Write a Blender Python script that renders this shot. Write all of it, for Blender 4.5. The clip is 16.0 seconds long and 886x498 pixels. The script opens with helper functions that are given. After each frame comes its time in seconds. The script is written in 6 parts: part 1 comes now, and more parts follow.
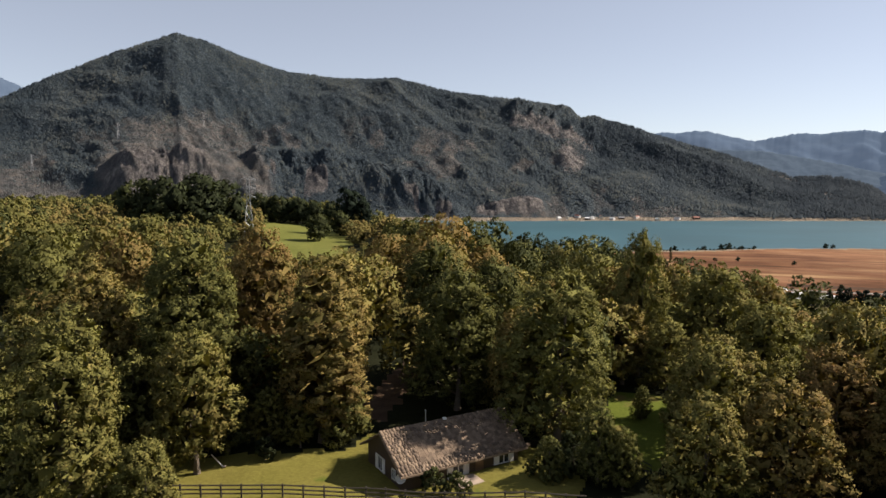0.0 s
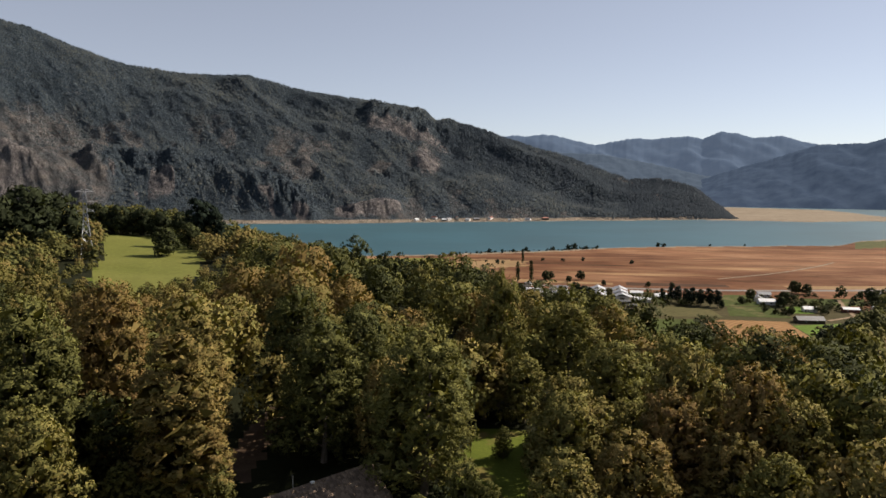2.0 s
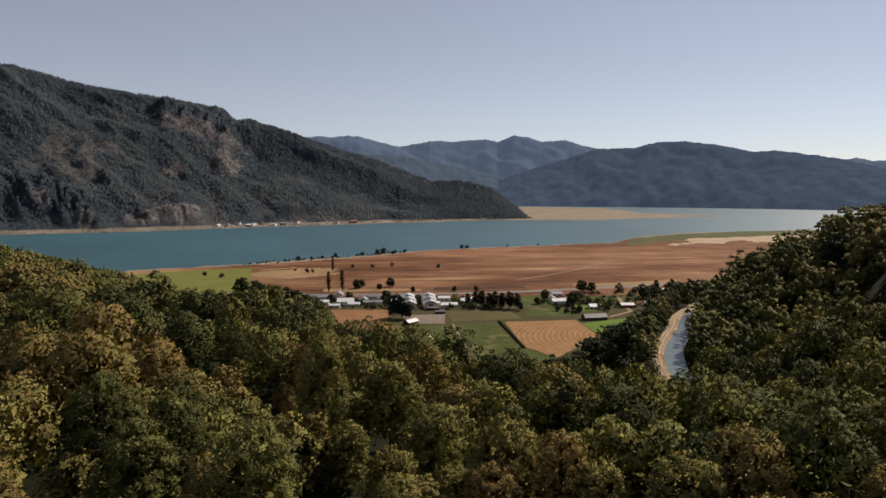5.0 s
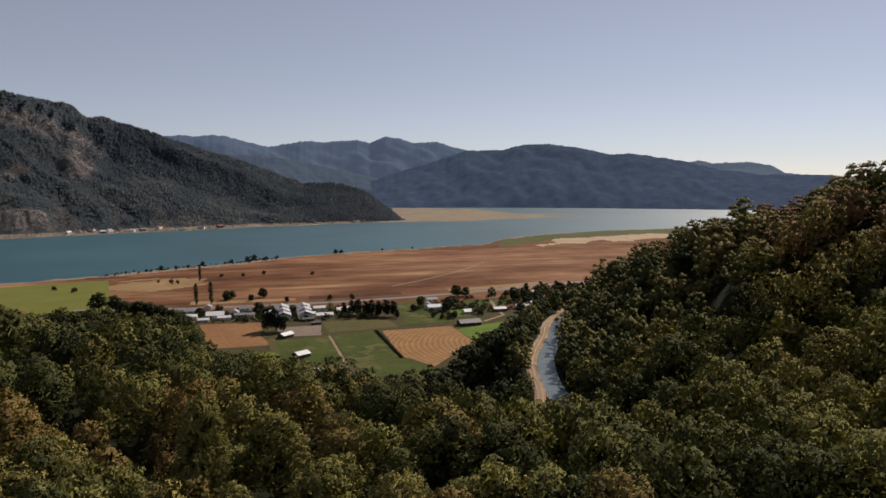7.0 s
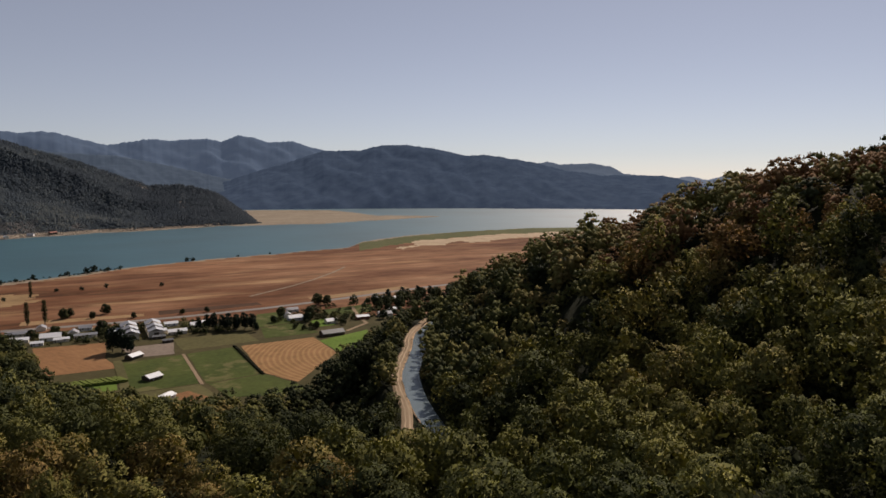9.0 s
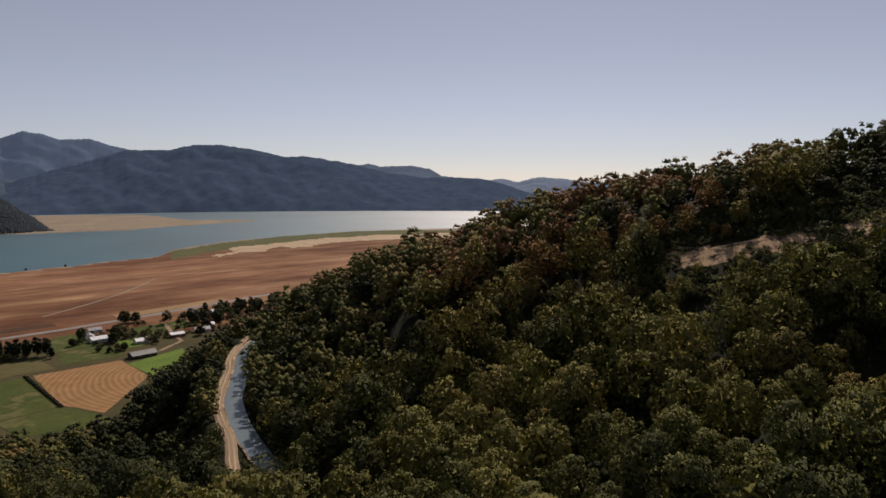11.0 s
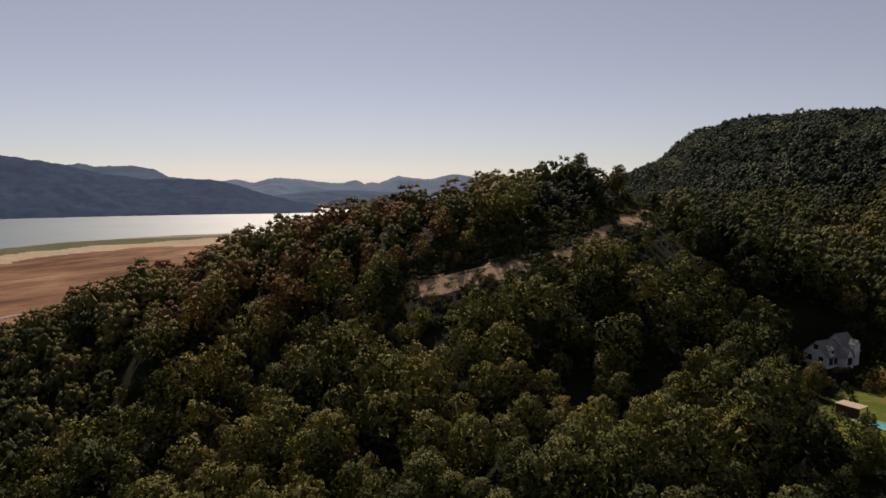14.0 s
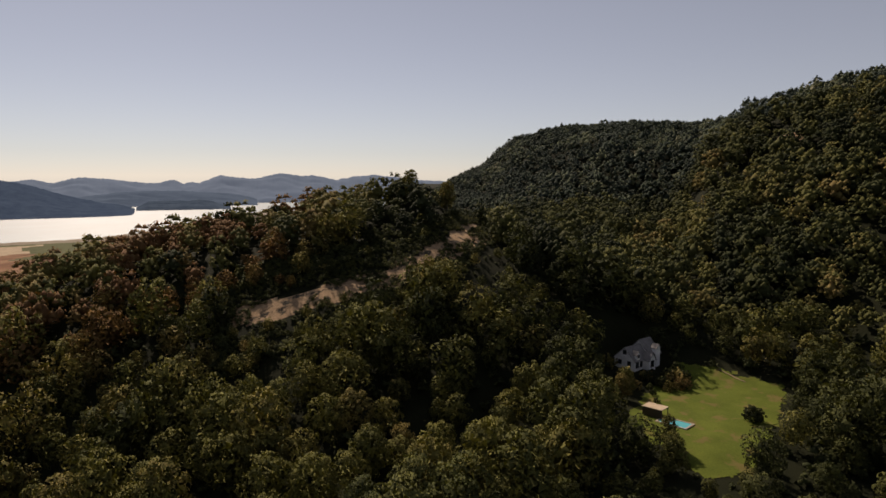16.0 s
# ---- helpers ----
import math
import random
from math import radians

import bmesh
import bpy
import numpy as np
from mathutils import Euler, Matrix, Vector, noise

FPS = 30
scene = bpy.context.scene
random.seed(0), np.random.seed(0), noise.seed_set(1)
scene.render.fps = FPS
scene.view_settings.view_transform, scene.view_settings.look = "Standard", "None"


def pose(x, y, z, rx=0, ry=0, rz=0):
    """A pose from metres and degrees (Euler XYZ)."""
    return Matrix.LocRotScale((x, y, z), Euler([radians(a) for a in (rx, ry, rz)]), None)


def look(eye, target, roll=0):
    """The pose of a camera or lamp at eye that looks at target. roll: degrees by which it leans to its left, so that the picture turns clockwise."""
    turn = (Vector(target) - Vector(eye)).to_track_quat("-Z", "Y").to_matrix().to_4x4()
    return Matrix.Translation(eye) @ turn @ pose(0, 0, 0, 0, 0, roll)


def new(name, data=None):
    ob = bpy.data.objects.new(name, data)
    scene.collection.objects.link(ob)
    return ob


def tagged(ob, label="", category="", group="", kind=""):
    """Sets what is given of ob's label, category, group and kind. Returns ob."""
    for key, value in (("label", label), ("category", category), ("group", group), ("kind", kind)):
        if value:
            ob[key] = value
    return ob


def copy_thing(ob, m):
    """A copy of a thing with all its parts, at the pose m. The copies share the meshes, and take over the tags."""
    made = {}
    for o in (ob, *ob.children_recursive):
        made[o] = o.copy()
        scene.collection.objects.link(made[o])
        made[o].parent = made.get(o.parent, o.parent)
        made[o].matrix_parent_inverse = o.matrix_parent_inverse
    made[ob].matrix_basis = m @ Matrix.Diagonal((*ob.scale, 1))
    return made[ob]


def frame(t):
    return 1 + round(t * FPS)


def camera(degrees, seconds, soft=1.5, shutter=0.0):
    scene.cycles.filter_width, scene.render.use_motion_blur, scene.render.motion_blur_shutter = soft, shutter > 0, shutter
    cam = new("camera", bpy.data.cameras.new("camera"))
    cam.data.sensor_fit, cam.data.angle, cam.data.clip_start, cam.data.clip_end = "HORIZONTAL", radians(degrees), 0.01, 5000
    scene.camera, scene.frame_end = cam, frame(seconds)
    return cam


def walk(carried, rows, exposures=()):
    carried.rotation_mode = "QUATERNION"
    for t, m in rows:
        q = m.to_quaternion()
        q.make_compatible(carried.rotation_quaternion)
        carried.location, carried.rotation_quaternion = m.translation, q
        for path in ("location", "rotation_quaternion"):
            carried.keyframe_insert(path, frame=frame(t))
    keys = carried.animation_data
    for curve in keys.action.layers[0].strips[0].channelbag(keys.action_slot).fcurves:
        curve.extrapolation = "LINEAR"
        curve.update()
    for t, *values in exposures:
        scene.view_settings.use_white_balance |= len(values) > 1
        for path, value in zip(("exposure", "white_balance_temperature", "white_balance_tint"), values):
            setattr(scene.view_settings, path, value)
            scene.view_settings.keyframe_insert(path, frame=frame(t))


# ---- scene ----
cam = camera(65.8, 16.0, soft=1.55)
PATH = [
    (0, (0.00, 0.01, 0.00), (-0.01, 99.49, -10.20), -0.06),
    (0.5, (-0.16, 0.05, 1.54), (4.92, 99.40, -8.66), 0.04),
    (1, (-0.30, 0.09, 3.17), (10.12, 99.02, -7.05), 0.08),
    (1.5, (-0.48, 0.15, 4.78), (14.89, 98.42, -5.48), 0.12),
    (2, (-0.66, 0.23, 6.42), (19.75, 97.59, -3.82), 0.13),
    (2.5, (-0.87, 0.28, 8.00), (24.09, 96.57, -2.25), 0.06),
    (3, (-1.12, 0.27, 9.66), (28.50, 95.23, -0.56), 0.08),
    (3.5, (-1.42, 0.27, 11.36), (32.37, 93.82, 1.11), 0.10),
    (4, (-1.70, 0.29, 13.12), (36.49, 92.14, 2.87), 0.05),
    (6.5, (-3.32, 1.44, 22.41), (54.75, 82.19, 12.08), 0.01),
    (7, (-3.52, 1.71, 24.35), (58.34, 79.60, 14.03), -0.02),
    (7.5, (-3.73, 1.94, 26.27), (61.55, 76.98, 15.90), -0.05),
    (8, (-3.99, 2.17, 28.26), (64.82, 73.98, 17.84), -0.00),
    (8.5, (-4.31, 2.37, 30.28), (68.06, 70.59, 19.84), -0.04),
    (9, (-4.63, 2.62, 32.37), (71.78, 66.28, 21.92), -0.02),
    (11.5, (-4.99, 3.69, 41.52), (87.73, 39.73, 31.27), 0.20),
    (12, (-5.11, 3.87, 43.53), (89.72, 33.91, 33.32), 0.17),
    (12.5, (-5.22, 4.11, 45.56), (91.25, 28.33, 35.30), 0.11),
    (13, (-5.38, 4.32, 47.62), (92.45, 22.29, 37.30), 0.10),
    (13.5, (-5.54, 4.59, 49.64), (93.19, 16.66, 39.26), 0.02),
    (14, (-5.57, 4.80, 51.68), (93.72, 10.60, 41.25), 0.05),
    (14.5, (-5.60, 4.99, 53.72), (93.85, 4.94, 43.19), -0.03),
    (15, (-5.66, 5.19, 55.76), (93.58, -1.12, 45.16), -0.03),
    (15.5, (-5.68, 5.54, 57.74), (92.98, -6.75, 47.03), -0.06),
    (16, (-5.68, 6.03, 59.70), (91.97, -12.65, 48.96), -0.07),
]

EXPOSURES = [(0.0, 1.04, 6950, 14), (2.0, 0.79, 6950, 14.5), (4.0, 0.56, 6950, 16), (7.0, 0.29, 6850, 18), (9.0, 0.19, 6950, 19), (12.5, 0.13, 6950, 21.5), (16.0, 0.21, 7450, 20)]
walk(cam, [(t, look(eye, target, roll)) for t, eye, target, roll in PATH], EXPOSURES)

# ---- light: a clear late-summer sky, sun over the lake ----
SUN_AZ, SUN_EL = 75.0, 39.0  # degrees clockwise from +y, and above the horizon
world = bpy.data.worlds.new("world")
scene.world = world
world.use_nodes = True
wn = world.node_tree
sky = wn.nodes.new("ShaderNodeTexSky")
sky.sky_type = "NISHITA"
sky.sun_disc = False
sky.sun_elevation = radians(SUN_EL)
sky.sun_rotation = radians(SUN_AZ)
sky.altitude = 500.0
sky.air_density = 0.75
sky.dust_density = 0.15
sky.ozone_density = 2.5
pale = wn.nodes.new("ShaderNodeHueSaturation")
pale.inputs["Saturation"].default_value = 0.67
wn.links.new(sky.outputs[0], pale.inputs["Color"])
veil = wn.nodes.new("ShaderNodeMix")
veil.data_type = "RGBA"
veil.inputs[0].default_value = 0.23
veil.inputs[7].default_value = (5.4, 6.25, 7.35, 1.0)  # bright, even summer haze
wn.links.new(pale.outputs[0], veil.inputs[6])
wn.links.new(veil.outputs[2], wn.nodes["Background"].inputs[0])
wn.nodes["Background"].inputs[1].default_value = 0.062
sun_data = bpy.data.lights.new("sun", "SUN")
sun_data.energy = 5.0
sun_data.angle = radians(0.6)
sun_data.color = (1.0, 0.93, 0.82)
sun = new("sun", sun_data)
sa, se = radians(SUN_AZ), radians(SUN_EL)
sun_way = Vector((math.sin(sa) * math.cos(se), math.cos(sa) * math.cos(se), math.sin(se)))
sun.matrix_world = look(sun_way * 300.0, (0, 0, 0))

# ---- numbers and small helpers ----
LAKE = -110.0
PLAIN = -101.0


def smooth(v):
    v = np.clip(v, 0.0, 1.0)
    return v * v * (3 - 2 * v)


def mix(a, b, f):
    return a + (b - a) * f


def fbm(x, y, seed, octaves=4, rough=0.5):
    """Smooth value noise of a plane, about -1 to 1, for arrays."""
    x, y = np.asarray(x, float), np.asarray(y, float)
    total, gain, norm = 0.0, 1.0, 0.0
    for k in range(octaves):
        xi, yi = np.floor(x).astype(np.int64), np.floor(y).astype(np.int64)
        fx, fy = x - xi, y - yi
        fx, fy = fx * fx * (3 - 2 * fx), fy * fy * (3 - 2 * fy)

        def corner(a, b):
            n = (a * 374761393 + b * 668265263 + (seed + k * 17) * 974634777) & 0x7FFFFFFF
            n = ((n ^ (n >> 13)) * 1274126177) & 0x7FFFFFFF
            return ((n ^ (n >> 16)) & 0xFFFF) / 32767.5 - 1.0

        top = mix(corner(xi, yi), corner(xi + 1, yi), fx)
        low = mix(corner(xi, yi + 1), corner(xi + 1, yi + 1), fx)
        total, norm = total + gain * mix(top, low, fy), norm + gain
        x, y, gain = x * 2.03 + 11.3, y * 2.03 + 4.7, gain * rough
    return total / norm


def mesh_of(name, verts, faces, materials=(), smooth_faces=False):
    """A mesh from arrays of vertices and of triangles or quads."""
    verts, faces = np.asarray(verts, np.float32), np.asarray(faces, np.int32)
    me = bpy.data.meshes.new(name)
    n, k = faces.shape
    me.vertices.add(len(verts))
    me.vertices.foreach_set("co", verts.ravel())
    me.loops.add(n * k)
    me.loops.foreach_set("vertex_index", faces.ravel())
    me.polygons.add(n)
    me.polygons.foreach_set("loop_start", np.arange(0, n * k, k, dtype=np.int32))
    if smooth_faces:
        me.polygons.foreach_set("use_smooth", np.ones(n, bool))
    for m in materials:
        me.materials.append(m)
    me.update(calc_edges=True)
    return me


def grid_faces(rows, cols, wrap=False):
    r, c = np.meshgrid(np.arange(rows - 1), np.arange(cols if wrap else cols - 1), indexing="ij")
    c2 = (c + 1) % cols
    return np.stack([r * cols + c, r * cols + c2, (r + 1) * cols + c2, (r + 1) * cols + c], -1).reshape(-1, 4)


def part(name, bm, material, parent, label=""):
    """Links a bmesh as one mesh object under a thing or a part."""
    me = bpy.data.meshes.new(name)
    bm.to_mesh(me)
    bm.free()
    for m in material if isinstance(material, (list, tuple)) else [material]:
        me.materials.append(m)
    ob = new(name, me)
    ob.parent = parent
    return tagged(ob, label) if label else ob


def thing(name, m, label, category, group="", kind=""):
    ob = new(name)
    ob.matrix_world = m
    ob.empty_display_size = 0.5
    return tagged(ob, label, category, group, kind)


def box(bm, x0, x1, y0, y1, z0, z1, bevel=0.0):
    """Adds a block between these limits."""
    made = bmesh.ops.create_cube(bm, size=1.0)["verts"]
    for v in made:
        v.co = Vector((mix(x0, x1, v.co.x + 0.5), mix(y0, y1, v.co.y + 0.5), mix(z0, z1, v.co.z + 0.5)))
    if bevel:
        edges = list({e for v in made for e in v.link_edges})
        bmesh.ops.bevel(bm, geom=edges, offset=bevel, segments=1, affect="EDGES")
    return bm


def beam(bm, a, b, w, d=None, sides=4):
    """Adds a straight bar from a to b."""
    a, b = Vector(a), Vector(b)
    axis = b - a
    m = Matrix.Translation((a + b) / 2) @ axis.to_track_quat("Z", "Y").to_matrix().to_4x4()
    made = bmesh.ops.create_cone(bm, cap_ends=True, segments=sides, radius1=w / 2, radius2=(d or w) / 2, depth=axis.length, matrix=m)
    return made["verts"]


def poly(bm, pts):
    return bm.faces.new([bm.verts.new(p) for p in pts])


# ---- materials ----
def material(name):
    m = bpy.data.materials.new(name)
    m.use_nodes = True
    return m, m.node_tree.nodes, m.node_tree.links, m.node_tree.nodes["Principled BSDF"]


def noise_node(nodes, links, scale, detail=4.0, rough=0.55, space="position", stretch=None):
    n = nodes.new("ShaderNodeTexNoise")
    n.inputs["Scale"].default_value = scale
    n.inputs["Detail"].default_value = detail
    n.inputs["Roughness"].default_value = rough
    src = nodes.new("ShaderNodeNewGeometry").outputs["Position"] if space == "position" else nodes.new("ShaderNodeTexCoord").outputs["Object"]
    if stretch:
        mp = nodes.new("ShaderNodeMapping")
        mp.inputs["Scale"].default_value = stretch
        links.new(src, mp.inputs[0])
        src = mp.outputs[0]
    links.new(src, n.inputs["Vector"])
    return n.outputs["Fac"]


def ramp(nodes, links, fac, stops):
    r = nodes.new("ShaderNodeValToRGB")
    while len(r.color_ramp.elements) < len(stops):
        r.color_ramp.elements.new(0.5)
    for e, (p, c) in zip(r.color_ramp.elements, stops):
        e.position, e.color = p, (*c, 1.0)
    links.new(fac, r.inputs[0])
    return r.outputs[0]


def blend(nodes, links, fac, a, b, mode="MIX"):
    n = nodes.new("ShaderNodeMix")
    n.data_type, n.blend_type = "RGBA", mode
    for v, k in ((fac, 0), (a, 6), (b, 7)):
        if hasattr(v, "is_linked"):
            links.new(v, n.inputs[k])
        elif k == 0:
            n.inputs[k].default_value = v
        else:
            n.inputs[k].default_value = (*v, 1.0)
    return n.outputs[2]


def bump(nodes, links, bsdf, height, distance, strength=1.0):
    b = nodes.new("ShaderNodeBump")
    b.inputs["Strength"].default_value = strength
    b.inputs["Distance"].default_value = distance
    links.new(height, b.inputs["Height"])
    links.new(b.outputs[0], bsdf.inputs["Normal"])


def rough_stuff(name, dark, light, scale, fine, roughness=0.9, relief=0.0, space="position", spots=None, stretch=None, sheen=0.25):
    """Two scales of variation between two tints of one substance, with fine relief."""
    m, nodes, links, bsdf = material(name)
    big = noise_node(nodes, links, scale, 3.0, 0.5, space, stretch)
    small = noise_node(nodes, links, fine, 5.0, 0.6, space, stretch)
    mid = tuple((a + b) / 2 for a, b in zip(dark, light))
    c1 = ramp(nodes, links, big, [(0.3, dark), (0.7, light)])
    c2 = ramp(nodes, links, small, [(0.3, tuple(v * 0.6 for v in mid)), (0.7, tuple(min(1, v * 1.35) for v in mid))])
    col = blend(nodes, links, 0.45, c1, c2)
    if spots:
        far = noise_node(nodes, links, spots[0], 4.0, 0.6, space)
        mask = ramp(nodes, links, far, [(spots[1], (0, 0, 0)), (spots[1] + 0.08, (1, 1, 1))])
        col = blend(nodes, links, mask, col, spots[2])
    links.new(col, bsdf.inputs["Base Color"])
    bsdf.inputs["Roughness"].default_value = roughness
    bsdf.inputs["Specular IOR Level"].default_value = sheen
    if relief:
        bump(nodes, links, bsdf, small, relief)
    return m


def foliage(name, stops, through_light=0.14, grain=0.28, mottle=0.35):
    """Leaves: tint by tree (attribute and object), by leaf, and by place; light shines through a little."""
    m, nodes, links, bsdf = material(name)
    at = nodes.new("ShaderNodeAttribute")
    at.attribute_name = "tint"
    ob = nodes.new("ShaderNodeObjectInfo")
    geo = nodes.new("ShaderNodeNewGeometry")

    def calc(op, a, b):
        n = nodes.new("ShaderNodeMath")
        n.operation = op
        for v, k in ((a, 0), (b, 1)):
            if hasattr(v, "is_linked"):
                links.new(v, n.inputs[k])
            else:
                n.inputs[k].default_value = v
        return n.outputs[0]

    tint = calc("ADD", at.outputs["Fac"], calc("MULTIPLY", calc("SUBTRACT", ob.outputs["Random"], 0.5), 0.25))
    tint = calc("ADD", tint, calc("MULTIPLY", calc("SUBTRACT", geo.outputs["Random Per Island"], 0.5), 0.14))
    tint = calc("ADD", tint, calc("MULTIPLY", calc("SUBTRACT", noise_node(nodes, links, 0.35, 2.0), 0.5), mottle))
    col = ramp(nodes, links, tint, stops)
    shade = ramp(nodes, links, geo.outputs["Random Per Island"], [(0.0, (1 - grain, 1 - grain, 1 - grain)), (1.0, (1 + grain, 1 + grain, 1 + 0.9 * grain))])
    col = blend(nodes, links, 1.0, col, shade, "MULTIPLY")
    links.new(col, bsdf.inputs["Base Color"])
    bsdf.inputs["Roughness"].default_value = 0.8
    bsdf.inputs["Specular IOR Level"].default_value = 0.04
    tr = nodes.new("ShaderNodeBsdfTranslucent")
    warm = blend(nodes, links, 1.0, col, (1.1, 1.12, 0.5), "MULTIPLY")
    links.new(warm, tr.inputs["Color"])
    mx = nodes.new("ShaderNodeMixShader")
    mx.inputs[0].default_value = through_light
    out = nodes["Material Output"]
    links.new(bsdf.outputs[0], mx.inputs[1])
    links.new(tr.outputs[0], mx.inputs[2])
    links.new(mx.outputs[0], out.inputs["Surface"])
    return m


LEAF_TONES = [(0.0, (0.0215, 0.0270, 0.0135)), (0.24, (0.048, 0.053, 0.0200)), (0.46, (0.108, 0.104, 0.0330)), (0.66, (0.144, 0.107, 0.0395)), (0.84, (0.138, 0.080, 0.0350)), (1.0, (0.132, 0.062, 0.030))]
LEAVES = foliage("broadleaf foliage", [(p, tuple(1.16 * v for v in c)) for p, c in LEAF_TONES])
# The same leaf tones with blue doubled: distance haze put into the colour.
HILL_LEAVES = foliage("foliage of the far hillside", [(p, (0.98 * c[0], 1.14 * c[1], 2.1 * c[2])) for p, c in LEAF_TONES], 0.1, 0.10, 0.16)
FAR_LEAVES = foliage("broadleaf foliage of far crowns", LEAF_TONES, 0.14, 0.10, 0.16)
CONIFER = foliage("conifer foliage", [(0.0, (0.0135, 0.0210, 0.0150)), (0.6, (0.0225, 0.0315, 0.0195)), (1.0, (0.0375, 0.0435, 0.0225))], 0.1)
BARK = rough_stuff("bark", (0.06, 0.045, 0.035), (0.16, 0.13, 0.10), 0.8, 6.0, 0.95)
# Near-black: the shade under the trees is put into the floor's colour.
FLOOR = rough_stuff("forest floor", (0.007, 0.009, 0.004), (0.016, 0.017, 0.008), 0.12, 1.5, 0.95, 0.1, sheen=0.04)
MEADOW_GRASS = rough_stuff("sunlit meadow grass", (0.086, 0.096, 0.022), (0.125, 0.126, 0.036), 0.03, 0.6, 0.9, 0.04, sheen=0.04)
LITTER = rough_stuff("leaf litter on the drive", (0.040, 0.026, 0.018), (0.095, 0.064, 0.042), 0.3, 2.0, 0.95, 0.05, sheen=0.04)
GRASS = rough_stuff("grass", (0.052, 0.070, 0.011), (0.098, 0.116, 0.020), 0.12, 2.5, 0.9, 0.04, spots=(0.17, 0.55, (0.112, 0.092, 0.030)), sheen=0.04)
def plain_material():
    """Bare red lake flat with long pale and dark streaks along the shore."""
    m, nodes, links, bsdf = material("dry red plain")

    def streaks(scale, length, detail):
        n = nodes.new("ShaderNodeTexNoise")
        mp = nodes.new("ShaderNodeMapping")
        mp.vector_type = "TEXTURE"
        mp.inputs["Rotation"].default_value = (0, 0, radians(-24))
        mp.inputs["Scale"].default_value = (length, 1, 1)
        links.new(nodes.new("ShaderNodeNewGeometry").outputs["Position"], mp.inputs[0])
        links.new(mp.outputs[0], n.inputs["Vector"])
        n.inputs["Scale"].default_value, n.inputs["Detail"].default_value, n.inputs["Roughness"].default_value = scale, detail, 0.62
        return n.outputs["Fac"]

    col = ramp(nodes, links, streaks(0.011, 2.6, 4.0), [(0.32, (0.090, 0.041, 0.022)), (0.5, (0.158, 0.078, 0.042)), (0.68, (0.225, 0.132, 0.077))])
    fine = ramp(nodes, links, streaks(0.05, 2.6, 6.0), [(0.32, (0.62, 0.60, 0.58)), (0.66, (1.18, 1.2, 1.22))])
    col = blend(nodes, links, 0.8, col, fine, "MULTIPLY")
    pale = ramp(nodes, links, streaks(0.017, 4.5, 6.0), [(0.58, (0, 0, 0)), (0.70, (0.85, 0.85, 0.85))])
    col = blend(nodes, links, pale, col, (0.270, 0.175, 0.095))
    dark = ramp(nodes, links, streaks(0.022, 4.0, 6.0), [(0.30, (0.8, 0.8, 0.8)), (0.40, (0, 0, 0))])
    col = blend(nodes, links, dark, col, (0.055, 0.030, 0.017))
    blotch = ramp(nodes, links, streaks(0.006, 1.8, 7.0), [(0.36, (0.66, 0.60, 0.56)), (0.5, (1.0, 1.0, 1.0)), (0.66, (1.22, 1.26, 1.28))])
    col = blend(nodes, links, 1.0, col, blotch, "MULTIPLY")
    tufts = ramp(nodes, links, streaks(0.16, 1.3, 3.0), [(0.30, (0.55, 0.55, 0.5)), (0.38, (1, 1, 1))])
    col = blend(nodes, links, 0.7, col, tufts, "MULTIPLY")
    links.new(col, bsdf.inputs["Base Color"])
    bsdf.inputs["Roughness"].default_value = 0.95
    bsdf.inputs["Specular IOR Level"].default_value = 0.04
    return m


DRY = plain_material()
TAN_GRASS = rough_stuff("tan dry grass", (0.150, 0.098, 0.050), (0.230, 0.155, 0.082), 0.02, 0.12, 0.95, sheen=0.04)
BEACH = rough_stuff("pale beach sand", (0.250, 0.190, 0.128), (0.340, 0.265, 0.180), 0.01, 0.08, 0.95, sheen=0.04)
SAND = rough_stuff("lake sand", (0.148, 0.120, 0.088), (0.218, 0.182, 0.136), 0.01, 0.08, 0.95, sheen=0.04)
MARSH = rough_stuff("green lake margin", (0.050, 0.058, 0.024), (0.088, 0.086, 0.038), 0.01, 0.08, 0.95, sheen=0.04)
DIRT = rough_stuff("bare slope earth", (0.165, 0.108, 0.066), (0.400, 0.275, 0.165), 0.10, 0.8, 0.95, 0.5, spots=(0.30, 0.53, (0.050, 0.044, 0.034)), sheen=0.04)
ROUGH = rough_stuff("rough village ground", (0.034, 0.033, 0.014), (0.068, 0.056, 0.027), 0.02, 0.25, 0.95, sheen=0.04)
DRY_LAWN = rough_stuff("sun-dried lawn", (0.105, 0.098, 0.022), (0.150, 0.128, 0.036), 0.15, 2.5, 0.9, 0.04, spots=(0.2, 0.62, (0.075, 0.092, 0.018)), sheen=0.04)
# Haze over the lake is put into these bluish conifer tones.
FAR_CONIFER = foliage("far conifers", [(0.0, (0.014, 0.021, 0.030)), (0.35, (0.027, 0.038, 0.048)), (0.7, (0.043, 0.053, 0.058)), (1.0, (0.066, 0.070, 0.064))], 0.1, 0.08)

# ---- the lie of the land ----
CREST_Y = (-420, -150, -95, -65, -40, -15, 38, 65, 96, 130, 173, 247, 285, 370)
CREST_Z = (-8, 14, 28, 39, 48, 44, 33, 26.5, 19.5, 7.5, -5.5, -37.5, -53, -101)
SHORE_AZ = (-80, 2, 12, 21.5, 29, 36.5, 42, 43.4, 46.7, 51.7, 57.5, 66, 73, 79, 84, 110)
SHORE_R = (1060, 1042, 1062, 1146, 1248, 1321, 1415, 1540, 1677, 1805, 1949, 2060, 2080, 2350, 3300, 4200)


